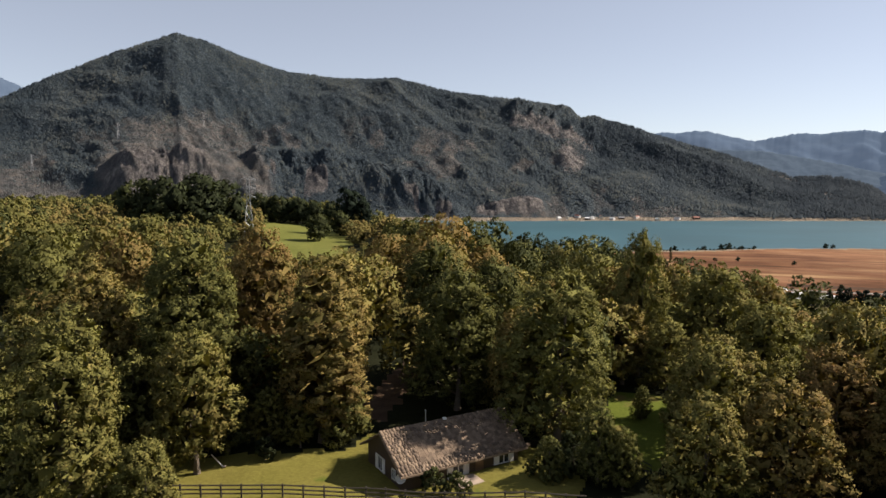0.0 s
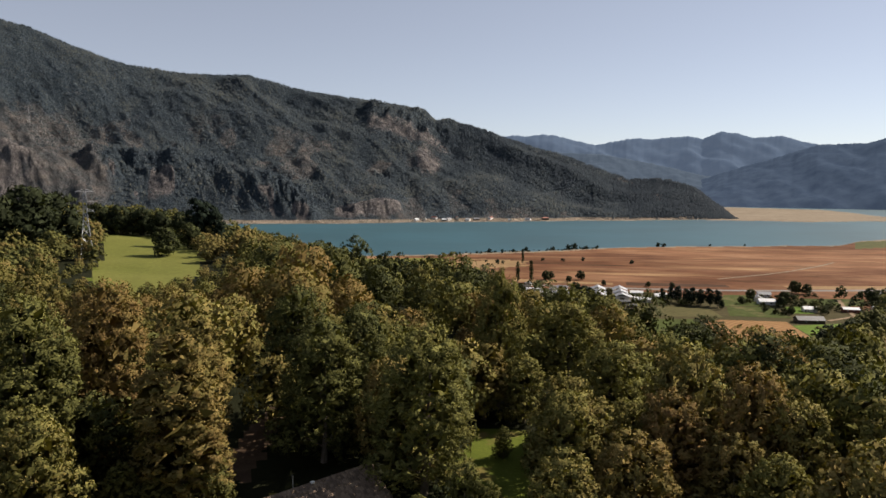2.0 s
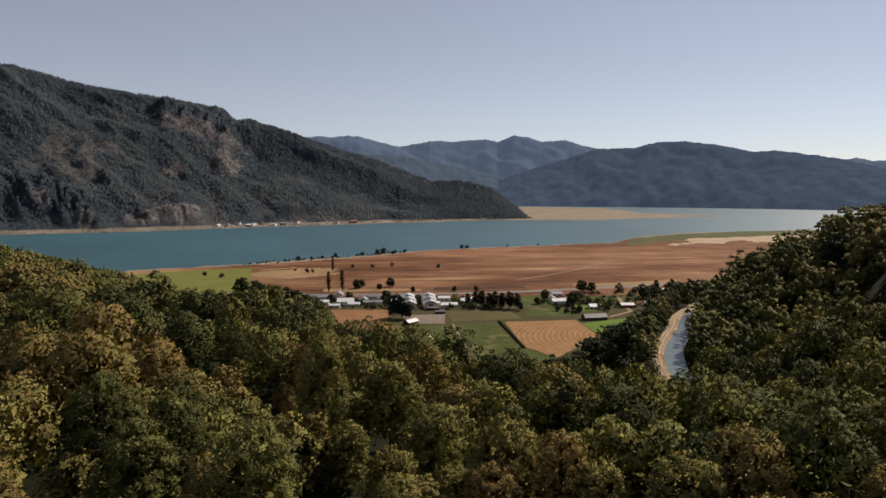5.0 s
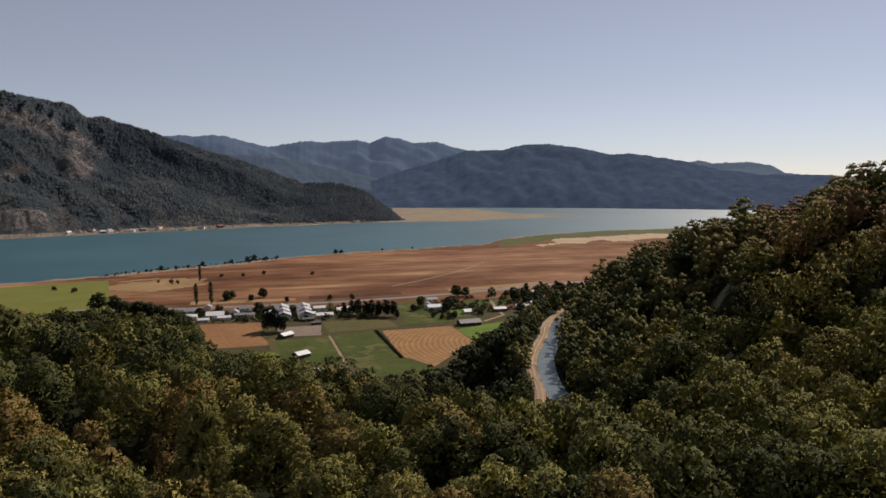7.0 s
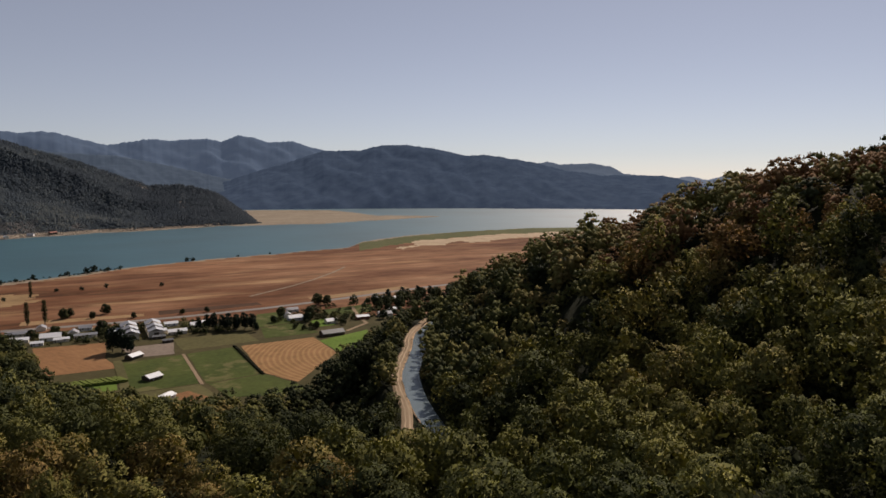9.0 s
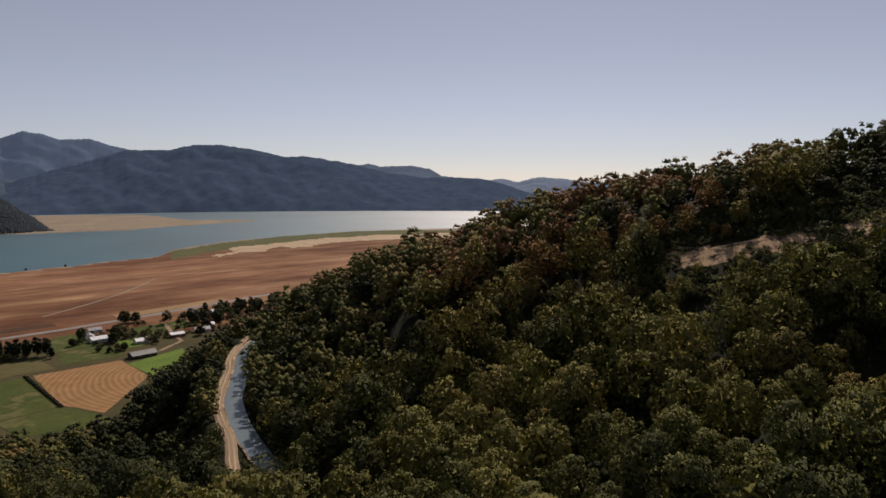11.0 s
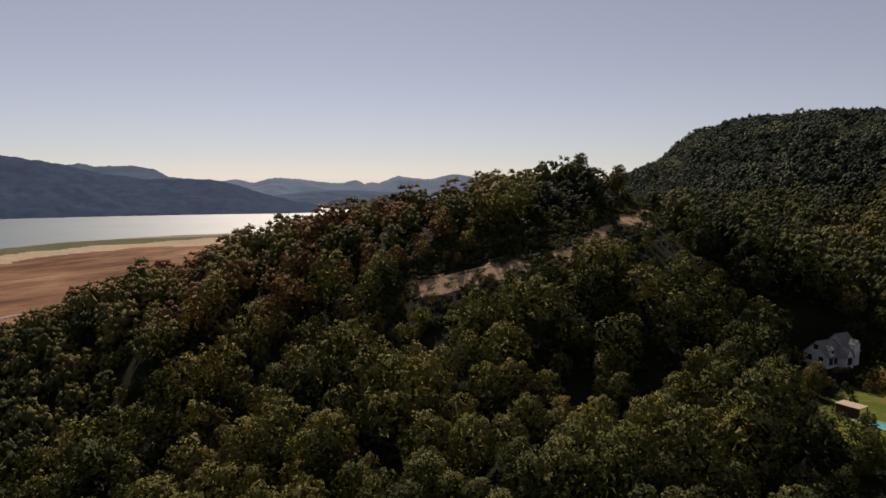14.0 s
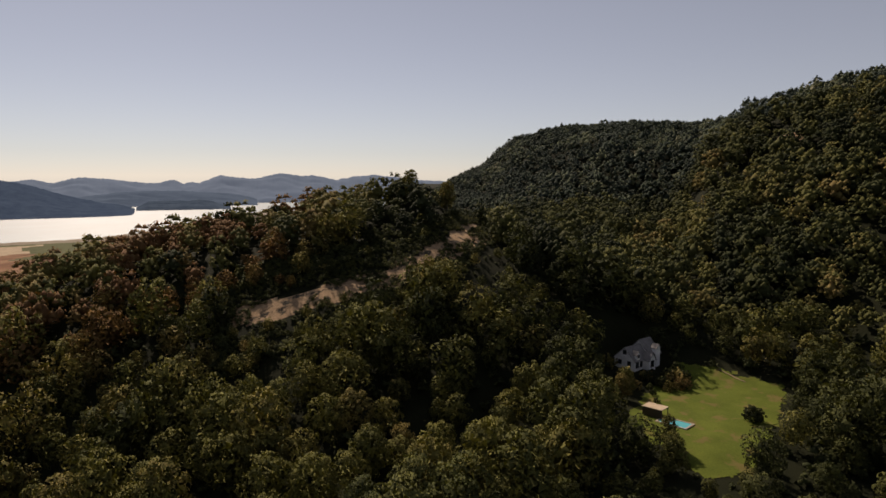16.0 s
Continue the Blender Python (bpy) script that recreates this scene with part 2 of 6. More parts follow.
def road_w(u):
    """The bank road's middle: sideways place by the way along, both on axes turned by 45 degrees."""
    return sum(np.interp(u + k, (205, 224, 240, 255, 280, 300, 327, 352, 373, 393, 416, 440), (3.2, 3.6, 3.8, 4.6, 1.4, 0.7, 3.8, 8.0, 8.8, 13.2, 20, 30)) for k in (-7, 0, 7)) / 3


def water_w(u):
    """The canal's edge on the side of the road."""
    table = sum(np.interp(u + k, (205, 232, 244, 259, 272, 302, 321, 352, 382, 402, 430), (15, 10.5, 8.3, 6.0, 4.8, 3.4, 6.2, 10.8, 13.0, 19.4, 30)) for k in (-7, 0, 7)) / 3
    return np.maximum(table, road_w(u) + 2.3)


def along(x, y):
    return (x + y) * 0.70711, (x - y) * 0.70711


def canal_gap(x, y):
    """Distance outside the strip that road and canal take up (0 within it)."""
    u, w = along(x, y)
    side = np.maximum(np.maximum(road_w(u) - 2.6 - w, w - water_w(u) - 7.6), 0.0)
    return side + np.maximum(np.maximum(212 - u, u - 428), 0.0)


def land(x, y):
    """Height of the ground at x, y (arrays)."""
    x, y = np.asarray(x, float), np.asarray(y, float)
    r, az = np.hypot(x, y), np.degrees(np.arctan2(x, y))
    plateau = -30 + 7 * smooth((-x - 60) / 120) - 3 * smooth((y - 160) / 160)
    floor_z = np.maximum(-9 - 0.33 * np.maximum(y, 0), -57)
    side = mix(plateau, floor_z, smooth((x - 30) / 90))
    s = (x - 40) * 0.75 + (y - 150) * 0.25
    slope = plateau - 74 * smooth((s + 12) / 205)
    west = mix(side, slope, smooth((y - 70) / 80))
    zc = np.interp(y, CREST_Y, CREST_Z)
    foot = np.interp(y, (60, 110, 160, 270, 300), (128, 132, 184, 290, 294))
    up = smooth((x - foot) / (302 - foot))
    hill = mix(floor_z, zc, up) + 3.0 * fbm(x / 45, y / 45, 5, 2) * up
    hill = np.where(x > 302, mix(zc, PLAIN - 2, smooth((x - 302) / 190)), hill)
    nose = mix(west, np.where(x > 302, hill, zc), smooth((x - 235) / 67))
    z = np.where(y > 285, nose, np.where(x > foot, hill, west))
    gap = canal_gap(x, y)
    u, w = along(x, y)
    drop = np.maximum(-58.5 - 0.68 * np.maximum(road_w(u) - 5 - w, 0), PLAIN - 1)
    z = np.where((u > 225) & (w < road_w(u) - 5) & (w > road_w(u) - 120) & (az > 37) & (az < 60), np.minimum(z, drop), z)
    z = mix(z, -57.0, 1 - smooth((gap - 2) / 17))
    # the wooded hills behind
    top1 = np.interp(az, (91, 96, 99, 101.3, 103.9, 106.5, 109, 113.5, 122, 140), (-110, -60, 20, 45, 64, 95, 104, 110, 112, 113))
    b1 = mix(np.minimum(-8, top1), top1 + 4 * fbm(az / 2, r / 300, 8, 3), smooth((r - 210) / 640)) + 16 * fbm(x / 130, y / 130, 18, 3) * smooth((r - 260) / 150) * (1 - smooth((r - 650) / 150))
    top2 = np.interp(az, (114, 117, 119, 122, 124.7, 127.3, 130.2, 133.2, 145), (-20, 10, 45, 88, 102, 113, 118, 123, 126))
    spur = mix(np.minimum(-8, top2), top2 + 5 * fbm(az / 1.5, r / 200, 88, 3), smooth((r - 190) / 370))
    back = np.maximum(b1, spur) * (1 - smooth((az - 185) / 30)) * (1 - smooth((r - 1080) / 500))
    z = np.where((az > 91) & (x > 0), np.maximum(z, np.where(r > 150, mix(z, back, smooth((r - 150) / 80)), -500)), z)
    z = mix(z, -6.0, np.exp(-(((x - 165) / 42) ** 2 + ((y + 100) / 34) ** 2) ** 2))
    z = mix(z, -3.2, np.exp(-(((x - 199) / 11) ** 2 + ((y + 97) / 11) ** 2) ** 2))
    # the flat by the lake, its shore and the bed
    shore = np.interp(az, SHORE_AZ, SHORE_R) + 14 * fbm(az * 1.3, 0 * az, 3, 3)
    flat = mix(PLAIN, LAKE + 0.6, smooth((r - 760) / np.maximum(shore - 790, 50)))
    flat = np.where(r > shore - 30, mix(flat, -128.0, smooth((r - shore + 30) / 150)), flat)
    near = np.interp(az, (30, 35, 40, 44.5, 49, 51), (2050, 2060, 2085, 2230, 2400, 2470)) + 25 * fbm(az / 1.5, 0 * az, 27, 3)
    far = np.interp(az, (30, 40.7, 42.5, 44.5, 49, 51), (3050, 3000, 2800, 2530, 2500, 2440)) + 40 * fbm(az / 1.2, 0 * az, 28, 3)
    bar = smooth((r - near) / 40) * (1 - smooth((r - far) / 40)) * smooth((az - 31) / 2)
    flat = mix(flat, -108.8, bar)
    rim = np.interp(az, (60, 70), (3080, 4350))
    flat = np.where(r > rim, mix(flat, -100, smooth((r - rim) / 150)), flat)
    z = np.where((z > flat + 1.0) & ((r < 720) | (az > 97)), z, flat)
    z = z + np.where((z > -98) & (r < 900), 0.5 * fbm(x / 9, y / 9, 2, 3), 0.0)
    return mix(z, -57.3, 1 - smooth(gap / 3))


def land_at(x, y):
    return float(land(np.array([x]), np.array([y]))[0])


def inside(x, y, pts):
    """Which points lie within a polygon."""
    x, y = np.asarray(x, float), np.asarray(y, float)
    hit = np.zeros(x.shape, bool)
    for (x0, y0), (x1, y1) in zip(pts, pts[1:] + pts[:1]):
        cut = (y0 > y) != (y1 > y)
        hit ^= cut & (x < (x1 - x0) * (y - y0) / ((y1 - y0) or 1e-9) + x0)
    return hit


MEADOW = [(-126, 470), (-84, 478), (-50, 372), (-40, 290), (-46, 240), (-66, 232), (-84, 300), (-92, 350)]
LAWN = [(200, -111), (195, -119), (188, -125.5), (175, -135), (150, -113), (138, -101), (127, -91), (128, -80), (146, -77), (160, -76), (178, -90), (190, -104)]
YARD = [(-40, 57), (-37, 68), (-28, 71.5), (-20, 72), (-11, 73), (-9, 78), (6, 79), (10, 74), (14, 66), (12, 56), (-10, 52)]
GARDEN = [(15, 72), (17, 82), (24, 93), (32, 92), (30, 80), (22, 68)]
DRIVE = [(-9.5, 82), (-6.5, 82), (-6, 92), (0, 118), (-4, 120), (-10, 96)]


SCAR = (348, -263)  # small bare reddish slip on the spur
FOOTWOOD = [(120, 388), (172, 378), (202, 342), (262, 310), (300, 316), (345, 326), (400, 362), (445, 398), (490, 425), (420, 325), (330, 280), (200, 250), (120, 320)]


def open_grass(x, y):
    return inside(x, y, MEADOW) | inside(x, y, LAWN) | inside(x, y, YARD) | inside(x, y, GARDEN)


def strip_x(y):
    """Where the cleared strip runs over the hill's flank."""
    return np.interp(y, (-70, -62, -54, -46, -38, -24, -12, 2, 13, 30), (288, 281, 268, 251, 244, 232, 231, 228, 227, 228))


def streak(x, y):
    """The cleared strip on the hill: how far downhill (below 0) or uphill of its line."""
    line = strip_x(y)
    wide = mix(1.0, 0.42, smooth((-36 - y) / 10))
    return np.where((y > -69) & (y < 33), (x - line) * wide + 3.5 * fbm(x / 8, y / 8, 31, 3), 99.0)


def wooded(x, y):
    """Where trees stand close together."""
    r, az = np.hypot(x, y), np.degrees(np.arctan2(x, y))
    ok = ((land(x, y) > -99.0) | inside(x, y, FOOTWOOD)) & ~open_grass(x, y) & ~inside(x, y, DRIVE) & (canal_gap(x, y) > 1.2) & ((streak(x, y) > 4) | (streak(x, y) < -9)) & (np.hypot(x - 198.5, y + 96.8) > 11.5) & (np.hypot(x - 209, y + 93.5) > 11) & ~((az > 121) & (az < 128.6) & (r > 176) & (r < 216)) & (np.hypot(x - SCAR[0], y - SCAR[1]) > 8.5) & ~((az > 11.5) & (az < 19.5) & (r < 96)) & ~((az > -8) & (az < -3) & (r < 120)) & ~((az > 112.5) & (az < 119) & (r > 165) & (r < 206)) & ~((az > 114.8) & (az < 120.5) & (r > 200) & (r < 226)) & (np.hypot(x - 160, y + 84) > 6.5) & (np.hypot(x - 195, y - 386) > 12) & (np.hypot(x - 186, y - 369) > 11) & (np.hypot(x - 179, y - 354) > 9)
    return ok & (r > 40)


azs = np.radians(np.r_[np.arange(-180, -48, 4.0), np.arange(-48, 8, 0.45), np.arange(8, 54, 0.22), np.arange(54, 146, 0.45), np.arange(146, 180, 4.0)])
rads = np.r_[np.linspace(0.5, 36, 8), np.arange(40, 58, 1.8), np.arange(58, 124, 0.9), np.arange(124, 262, 1.8), 262 * 1.03 ** np.arange(0, 35), np.arange(735, 1200, 8), np.arange(1200, 3080, 20), 3080 * 1.05 ** np.arange(0, 10)]
rads = rads[rads < 4950]
RR, AA = np.meshgrid(rads, azs, indexing="ij")
GX, GY = RR * np.sin(AA), RR * np.cos(AA)
GZ = land(GX, GY)
gtuftyfaces = grid_faces(len(rads), len(azs), True)[:, ::-1]
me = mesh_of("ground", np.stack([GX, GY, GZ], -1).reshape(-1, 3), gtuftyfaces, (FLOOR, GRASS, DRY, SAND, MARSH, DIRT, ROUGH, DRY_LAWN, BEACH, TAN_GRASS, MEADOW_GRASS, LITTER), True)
cx, cy = GX.ravel()[gtuftyfaces].mean(1), GY.ravel()[gtuftyfaces].mean(1)
cz = GZ.ravel()[gtuftyfaces].mean(1)
cr, ca = np.hypot(cx, cy), np.degrees(np.arctan2(cx, cy))
edge = np.interp(ca, SHORE_AZ, SHORE_R) + np.where(ca < 43, 26, 70) * fbm(cx / 160, cy / 160, 61, 4)
slot = np.zeros(len(cx), int)
ragx, ragy = cx + 1.6 * fbm(cx / 3, cy / 3, 74, 3), cy + 1.6 * fbm(cx / 3, cy / 3, 75, 3)
slot[open_grass(ragx, ragy) & ~inside(cx, cy, LAWN)] = 1
slot[inside(cx, cy, MEADOW)] = 10
slot[cr < 54 + 5 * fbm(cx / 12, cy / 12, 72, 3)] = 1
slot[np.hypot(ragx - SCAR[0], ragy - SCAR[1]) < 8] = 5
slot[inside(ragx, ragy, YARD)] = 7
slot[(streak(cx, cy) < 3) & (streak(cx, cy) > -8.5)] = 5
slot[inside(ragx, ragy, DRIVE)] = 11
slot[cz < -98.8] = 2
slot[(cz < -98.8) & (cr < 668 + 18 * fbm(cx / 40, cy / 40, 66, 3)) & (ca > 8)] = 6
slot[(cz < -98.8) & (cr > edge - 30)] = 3
slot[(cz < -98.8) & (cr > edge - 190) & (ca > 43) & (cr < edge + 200)] = 4
sand_in, sand_out = edge - 340 + 70 * fbm(ca / 3, 0 * ca, 68, 3), edge - 178 + 30 * fbm(ca / 2, 0 * ca, 69, 3)
slot[(cz < -98.8) & (cr > sand_in) & (cr < sand_out) & (ca > 48 + 2.5 * fbm(cr / 90, 0 * cr, 70, 2))] = 8
slot[(cz < -98.8) & (cr > edge - 16) & (ca > 43)] = 3
slot[(cz < -98.8) & (cr < edge - 60) & (cr > edge - 500 - 220 * smooth((ca - 70) / 5)) & (ca > 69 + 2.5 * fbm(cr / 120, 0 * cr, 73, 3))] = 4
tan = ((ca - 15.2) / 4.5) ** 2 + ((cr - 895) / 75) ** 2 + 0.7 * fbm(cx / 50, cy / 20, 67, 4)
slot[(cz < -98.8) & (tan < 0.8) & (ca < 22)] = 9
slot[(cr > 1950) & (cz < -98.8)] = 3
slot[(cz < -98.8) & (ca < 12) & (cr > 640) & (cr < edge - 70)] = 10
me.polygons.foreach_set("material_index", slot.astype(np.int32))
tagged(new("ground", me), "rolling wooded land above a dry red lakeside plain", "ground", kind="structure")


def water_material(name, deep, rough, wave, height):
    m, nodes, links, bsdf = material(name)
    n = noise_node(nodes, links, 0.004, 3.0, 0.5)
    links.new(ramp(nodes, links, n, [(0.35, tuple(v * 0.85 for v in deep)), (0.65, tuple(v * 1.1 for v in deep))]), bsdf.inputs["Base Color"])
    bsdf.inputs["Roughness"].default_value = rough
    bsdf.inputs["IOR"].default_value = 1.33
    bsdf.inputs["Specular IOR Level"].default_value = 0.42
    bump(nodes, links, bsdf, noise_node(nodes, links, wave, 4.0, 0.6), height)
    return m


LAKE_WATER = water_material("lake water", (0.020, 0.066, 0.086), 0.52, 0.02, 0.6)
bm = bmesh.new()
for a in range(-70, 116, 3):
    a0, a1 = radians(a), radians(a + 3)
    poly(bm, [(800 * math.sin(a0), 800 * math.cos(a0), LAKE), (800 * math.sin(a1), 800 * math.cos(a1), LAKE), (4900 * math.sin(a1), 4900 * math.cos(a1), LAKE), (4900 * math.sin(a0), 4900 * math.cos(a0), LAKE)][::-1])
bmesh.ops.remove_doubles(bm, verts=bm.verts, dist=0.01)
tagged(part("water", bm, LAKE_WATER, None), "turquoise lake water lightly ruffled by wind", "lake", kind="structure")


# ---- mountains ----
def mountain_material():
    """Woods with bluish distance haze put into their colour, brown open slopes and grey rock, by the land's own cover;
    a pale drawn-down bank at the water.
    """
    m, nodes, links, bsdf = material("wooded rocky mountainside")
    geo = nodes.new("ShaderNodeNewGeometry")

    def cover(name):
        n = nodes.new("ShaderNodeAttribute")
        n.attribute_name = name
        return n.outputs["Fac"]

    def torn(base, scale, strength, lo, hi, stretch=None):
        rag = nodes.new("ShaderNodeMath")
        rag.operation = "MULTIPLY_ADD"
        links.new(noise_node(nodes, links, scale, 7.0, 0.7, stretch=stretch), rag.inputs[0])
        rag.inputs[1].default_value = strength
        links.new(base, rag.inputs[2])
        return ramp(nodes, links, rag.outputs[0], [(lo, (0, 0, 0)), (hi, (1, 1, 1))])

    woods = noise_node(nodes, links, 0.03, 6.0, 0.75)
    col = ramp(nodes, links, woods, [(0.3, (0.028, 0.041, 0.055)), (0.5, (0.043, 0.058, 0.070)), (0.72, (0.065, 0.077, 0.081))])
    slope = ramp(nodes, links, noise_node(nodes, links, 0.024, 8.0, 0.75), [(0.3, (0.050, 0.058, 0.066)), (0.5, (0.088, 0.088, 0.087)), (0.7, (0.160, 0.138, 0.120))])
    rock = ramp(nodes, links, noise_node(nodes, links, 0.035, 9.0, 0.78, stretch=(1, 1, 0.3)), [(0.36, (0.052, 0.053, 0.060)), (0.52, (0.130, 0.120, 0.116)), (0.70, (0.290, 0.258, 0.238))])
    grit = ramp(nodes, links, noise_node(nodes, links, 0.11, 8.0, 0.75, stretch=(1, 1, 0.3)), [(0.34, (0.45, 0.46, 0.50)), (0.66, (1.45, 1.42, 1.4))])
    rock = blend(nodes, links, 0.85, rock, grit, "MULTIPLY")
    slope = blend(nodes, links, 0.5, slope, grit, "MULTIPLY")
    col = blend(nodes, links, torn(cover("open"), 0.018, 0.9, 0.62, 0.82), col, slope)
    col = blend(nodes, links, torn(cover("bare"), 0.025, 0.9, 0.70, 0.90), col, rock)
    low = nodes.new("ShaderNodeSeparateXYZ")
    links.new(geo.outputs["Position"], low.inputs[0])
    edge = nodes.new("ShaderNodeMath")
    edge.operation = "MULTIPLY_ADD"
    links.new(noise_node(nodes, links, 0.012, 5.0, 0.6), edge.inputs[0])
    edge.inputs[1].default_value = 7.0
    links.new(low.outputs[2], edge.inputs[2])
    beach = nodes.new("ShaderNodeMapRange")
    beach.inputs["From Min"].default_value = -100.5
    beach.inputs["From Max"].default_value = -98.0
    beach.inputs["To Min"].default_value = 1.0
    beach.inputs["To Max"].default_value = 0.0
    links.new(edge.outputs[0], beach.inputs["Value"])
    sand = ramp(nodes, links, noise_node(nodes, links, 0.02, 6.0, 0.7), [(0.35, (0.19, 0.160, 0.125)), (0.65, (0.31, 0.255, 0.195))])
    col = blend(nodes, links, beach.outputs[0], col, sand)
    links.new(col, bsdf.inputs["Base Color"])
    bsdf.inputs["Roughness"].default_value = 1.0
    bsdf.inputs["Specular IOR Level"].default_value = 0.1
    bump(nodes, links, bsdf, noise_node(nodes, links, 0.04, 8.0, 0.78, stretch=(1, 1, 0.6)), 30.0)
    return m


MOUNTAINSIDE = mountain_material()
# skyline over the lake: bearing and height above level, in degrees
MT_AZ = (-62, -45, -38, -32.5, -30.4, -25.2, -20.8, -18.8, -15.9, -12.5, -8.5, -3.9, 0.8, 7.2, 10.2, 11.2, 16.3, 22.5, 26.7, 29.1, 31.9, 34, 35.2)
MT_EL = (1.5, 2.5, 3.6, 5.4, 6.6, 9.1, 10.8, 10.4, 9.3, 8.3, 7.9, 8.0, 6.9, 6.1, 5.6, 4.7, 3.5, 1.6, -0.05, -0.25, -0.9, -2.3, -3.2)


def bell(v, mid, half):
    return np.exp(-(((v - mid) / half) ** 2))


def bench_line(az):
    """The wooded bench above the lower cliffs, sinking towards the water."""
    return np.interp(az, (-16, -11, -7, -3, 0, 2), (0.30, 0.27, 0.235, 0.175, 0.12, 0.07))


def crags(az, v):
    """The rock walls: a buttress low on the slope, cliffs under the bench, the shoulder's face. Rise in metres and bareness."""
    ribs = np.abs(fbm(az * 0.55 + 3.5 * v, v * 7.0, 14, 4, 0.55))
    fine = fbm(az * 1.6, v * 22, 15, 3, 0.6)
    side = smooth((az + 26.6 + 6 * (0.2 - v)) / 2.6) * (1 - smooth((az + 20.8) / 6.0))
    front = smooth((v - 0.045) / 0.13) * (1 - smooth((v - 0.225) / 0.11))
    chip = np.abs(fbm(az * 2.6 + 6 * v, v * 26, 17, 3, 0.6))
    rise = side * front * (80 - 46 * ribs - 26 * chip + 7 * fine)
    bare = 1.05 * bell(az, -22.6, 3.6) * bell(v, 0.16, 0.085)
    line = bench_line(az)
    span = smooth((az + 16.2) / 1.2) * (1 - smooth((az - 0.5) / 2))
    wall = smooth((v - line + 0.105) / 0.085) * (1 - smooth((v - line - 0.02) / 0.12))
    rise = rise + span * wall * (40 - 40 * ribs - 20 * chip + 6 * fine)
    bare = bare + span * bell(v, line - 0.075, 0.05) * (0.2 + 0.75 * smooth((fbm(az / 1.3, v * 7, 37, 3) - 0.05) / 0.3))
    face = smooth((az - 4.6) / 1.5) * (1 - smooth((az - 11.8) / 1.2))
    rise = rise + face * (bell(v, 0.80, 0.10) * (46 - 60 * np.abs(fbm(az * 0.55 - 2 * v, v * 4, 16, 3, 0.6)) - 24 * chip + 6 * fine))
    bare = bare + face * bell(v, 0.70, 0.07) * 0.5 + 0.7 * bell(az, 10.6, 1.3) * bell(v, 0.52, 0.10)
    point = smooth((az - 2) / 1.5) * (1 - smooth((az - 7.5) / 1.5)) * bell(v, 0.09, 0.04)
    rise = rise + point * (26 - 50 * ribs)
    bare = bare + 0.7 * point + 0.5 * bell(az, 29.3, 0.9) * bell(v, 0.5, 0.25)
    return rise, np.clip(bare, 0, 1)


def openness(az, v):
    """Where the woods give way to brown scrub: the middle slopes under the summit, strips by the bench, a clearing on the saddle."""
    west = smooth((0.68 - v) / 0.42) * (1 - smooth((az + 15.0) / 3)) * (0.60 + 0.9 * fbm(az / 2.4 + 2 * v, v * 6, 39, 4))
    patch = 0.55 * smooth((fbm(az / 2.6 - 3 * v, v * 6, 40, 3) - 0.12) / 0.25) * bell(v, 0.42, 0.2) * (1 - smooth((az - 14) / 4))
    foot = 0.34 * (1 - smooth((v - 0.22) / 0.2)) * smooth((az - 1) / 3) * (1 - smooth((az - 21) / 3)) * smooth((fbm(az / 1.6, v * 9, 42, 3) + 0.1) / 0.4)
    saddle = 1.0 * bell(az, 26.4, 0.8) * bell(v, 0.93, 0.05) + 0.6 * bell(az, 24.9, 0.7) * bell(v, 0.97, 0.03)
    return np.clip(np.maximum(np.maximum(west, patch), np.maximum(foot, saddle)), 0, 1)


def mountain_point(az, v):
    """A place on the mountain: bearing in degrees, v from its foot (0) over the crest (1) to the far side (above 1)."""
    ra = np.radians(az)
    foot = np.minimum(1800 / np.cos(ra * 0.92), 2300) + 40 * fbm(az / 3.0, 0 * az, 21, 3)
    crest_r = np.interp(az, (-62, -20, 10, 25, 35.5), (3000, 3050, 2750, 2500, 2350))
    el = np.interp(az, MT_AZ, MT_EL) + 0.32 * np.exp(-(((az - 30.5) / 2.6) ** 2)) + 0.07 * fbm(az * 2.5, 0 * az, 4, 3)
    top = crest_r * np.tan(np.radians(el)) + 6
    r = mix(foot, crest_r, v)
    rise = np.interp(np.clip(v, 0, 1), (0, 0.03, 0.05, 0.08, 0.16, 0.32, 0.45, 0.62, 0.8, 0.93, 1.0), (0, 0.010, 0.017, 0.045, 0.16, 0.30, 0.40, 0.60, 0.80, 0.945, 1.0))
    z = mix(LAKE - 1.5, top, rise)
    env = smooth((v - 0.05) / 0.15) * smooth((1.0 - v) / 0.12)
    gully = np.abs(fbm(az / 5.5 + 2.6 * v, v * 2.2, 9, 4, 0.5))
    z = z + env * (top - LAKE) * (0.11 * (0.22 - gully) + 0.025 * fbm(az * 0.9 + 4 * v, v * 10, 12, 4, 0.6) + 0.07 * fbm(az / 7 - 1.2 * v, v * 2.0, 19, 2))
    # the dark spur that falls from the shoulder to the headland, and the hollow below it
    spur_v = np.interp(az, (11, 15, 20, 24, 27), (0.92, 0.84, 0.70, 0.62, 0.55))
    z = z + smooth((az - 11) / 2) * (1 - smooth((az - 27) / 2)) * smooth((1 - v) / 0.1) * (0.10 * bell(v, spur_v, 0.10) - 0.07 * bell(v, spur_v - 0.26, 0.13)) * (top - LAKE)
    z = z + smooth((1 - v) / 0.12) * crags(az, v)[0]
    z = np.where(v > 1, top - (v - 1) * 700, z)
    return np.stack([r * np.sin(ra), r * np.cos(ra), z], -1)


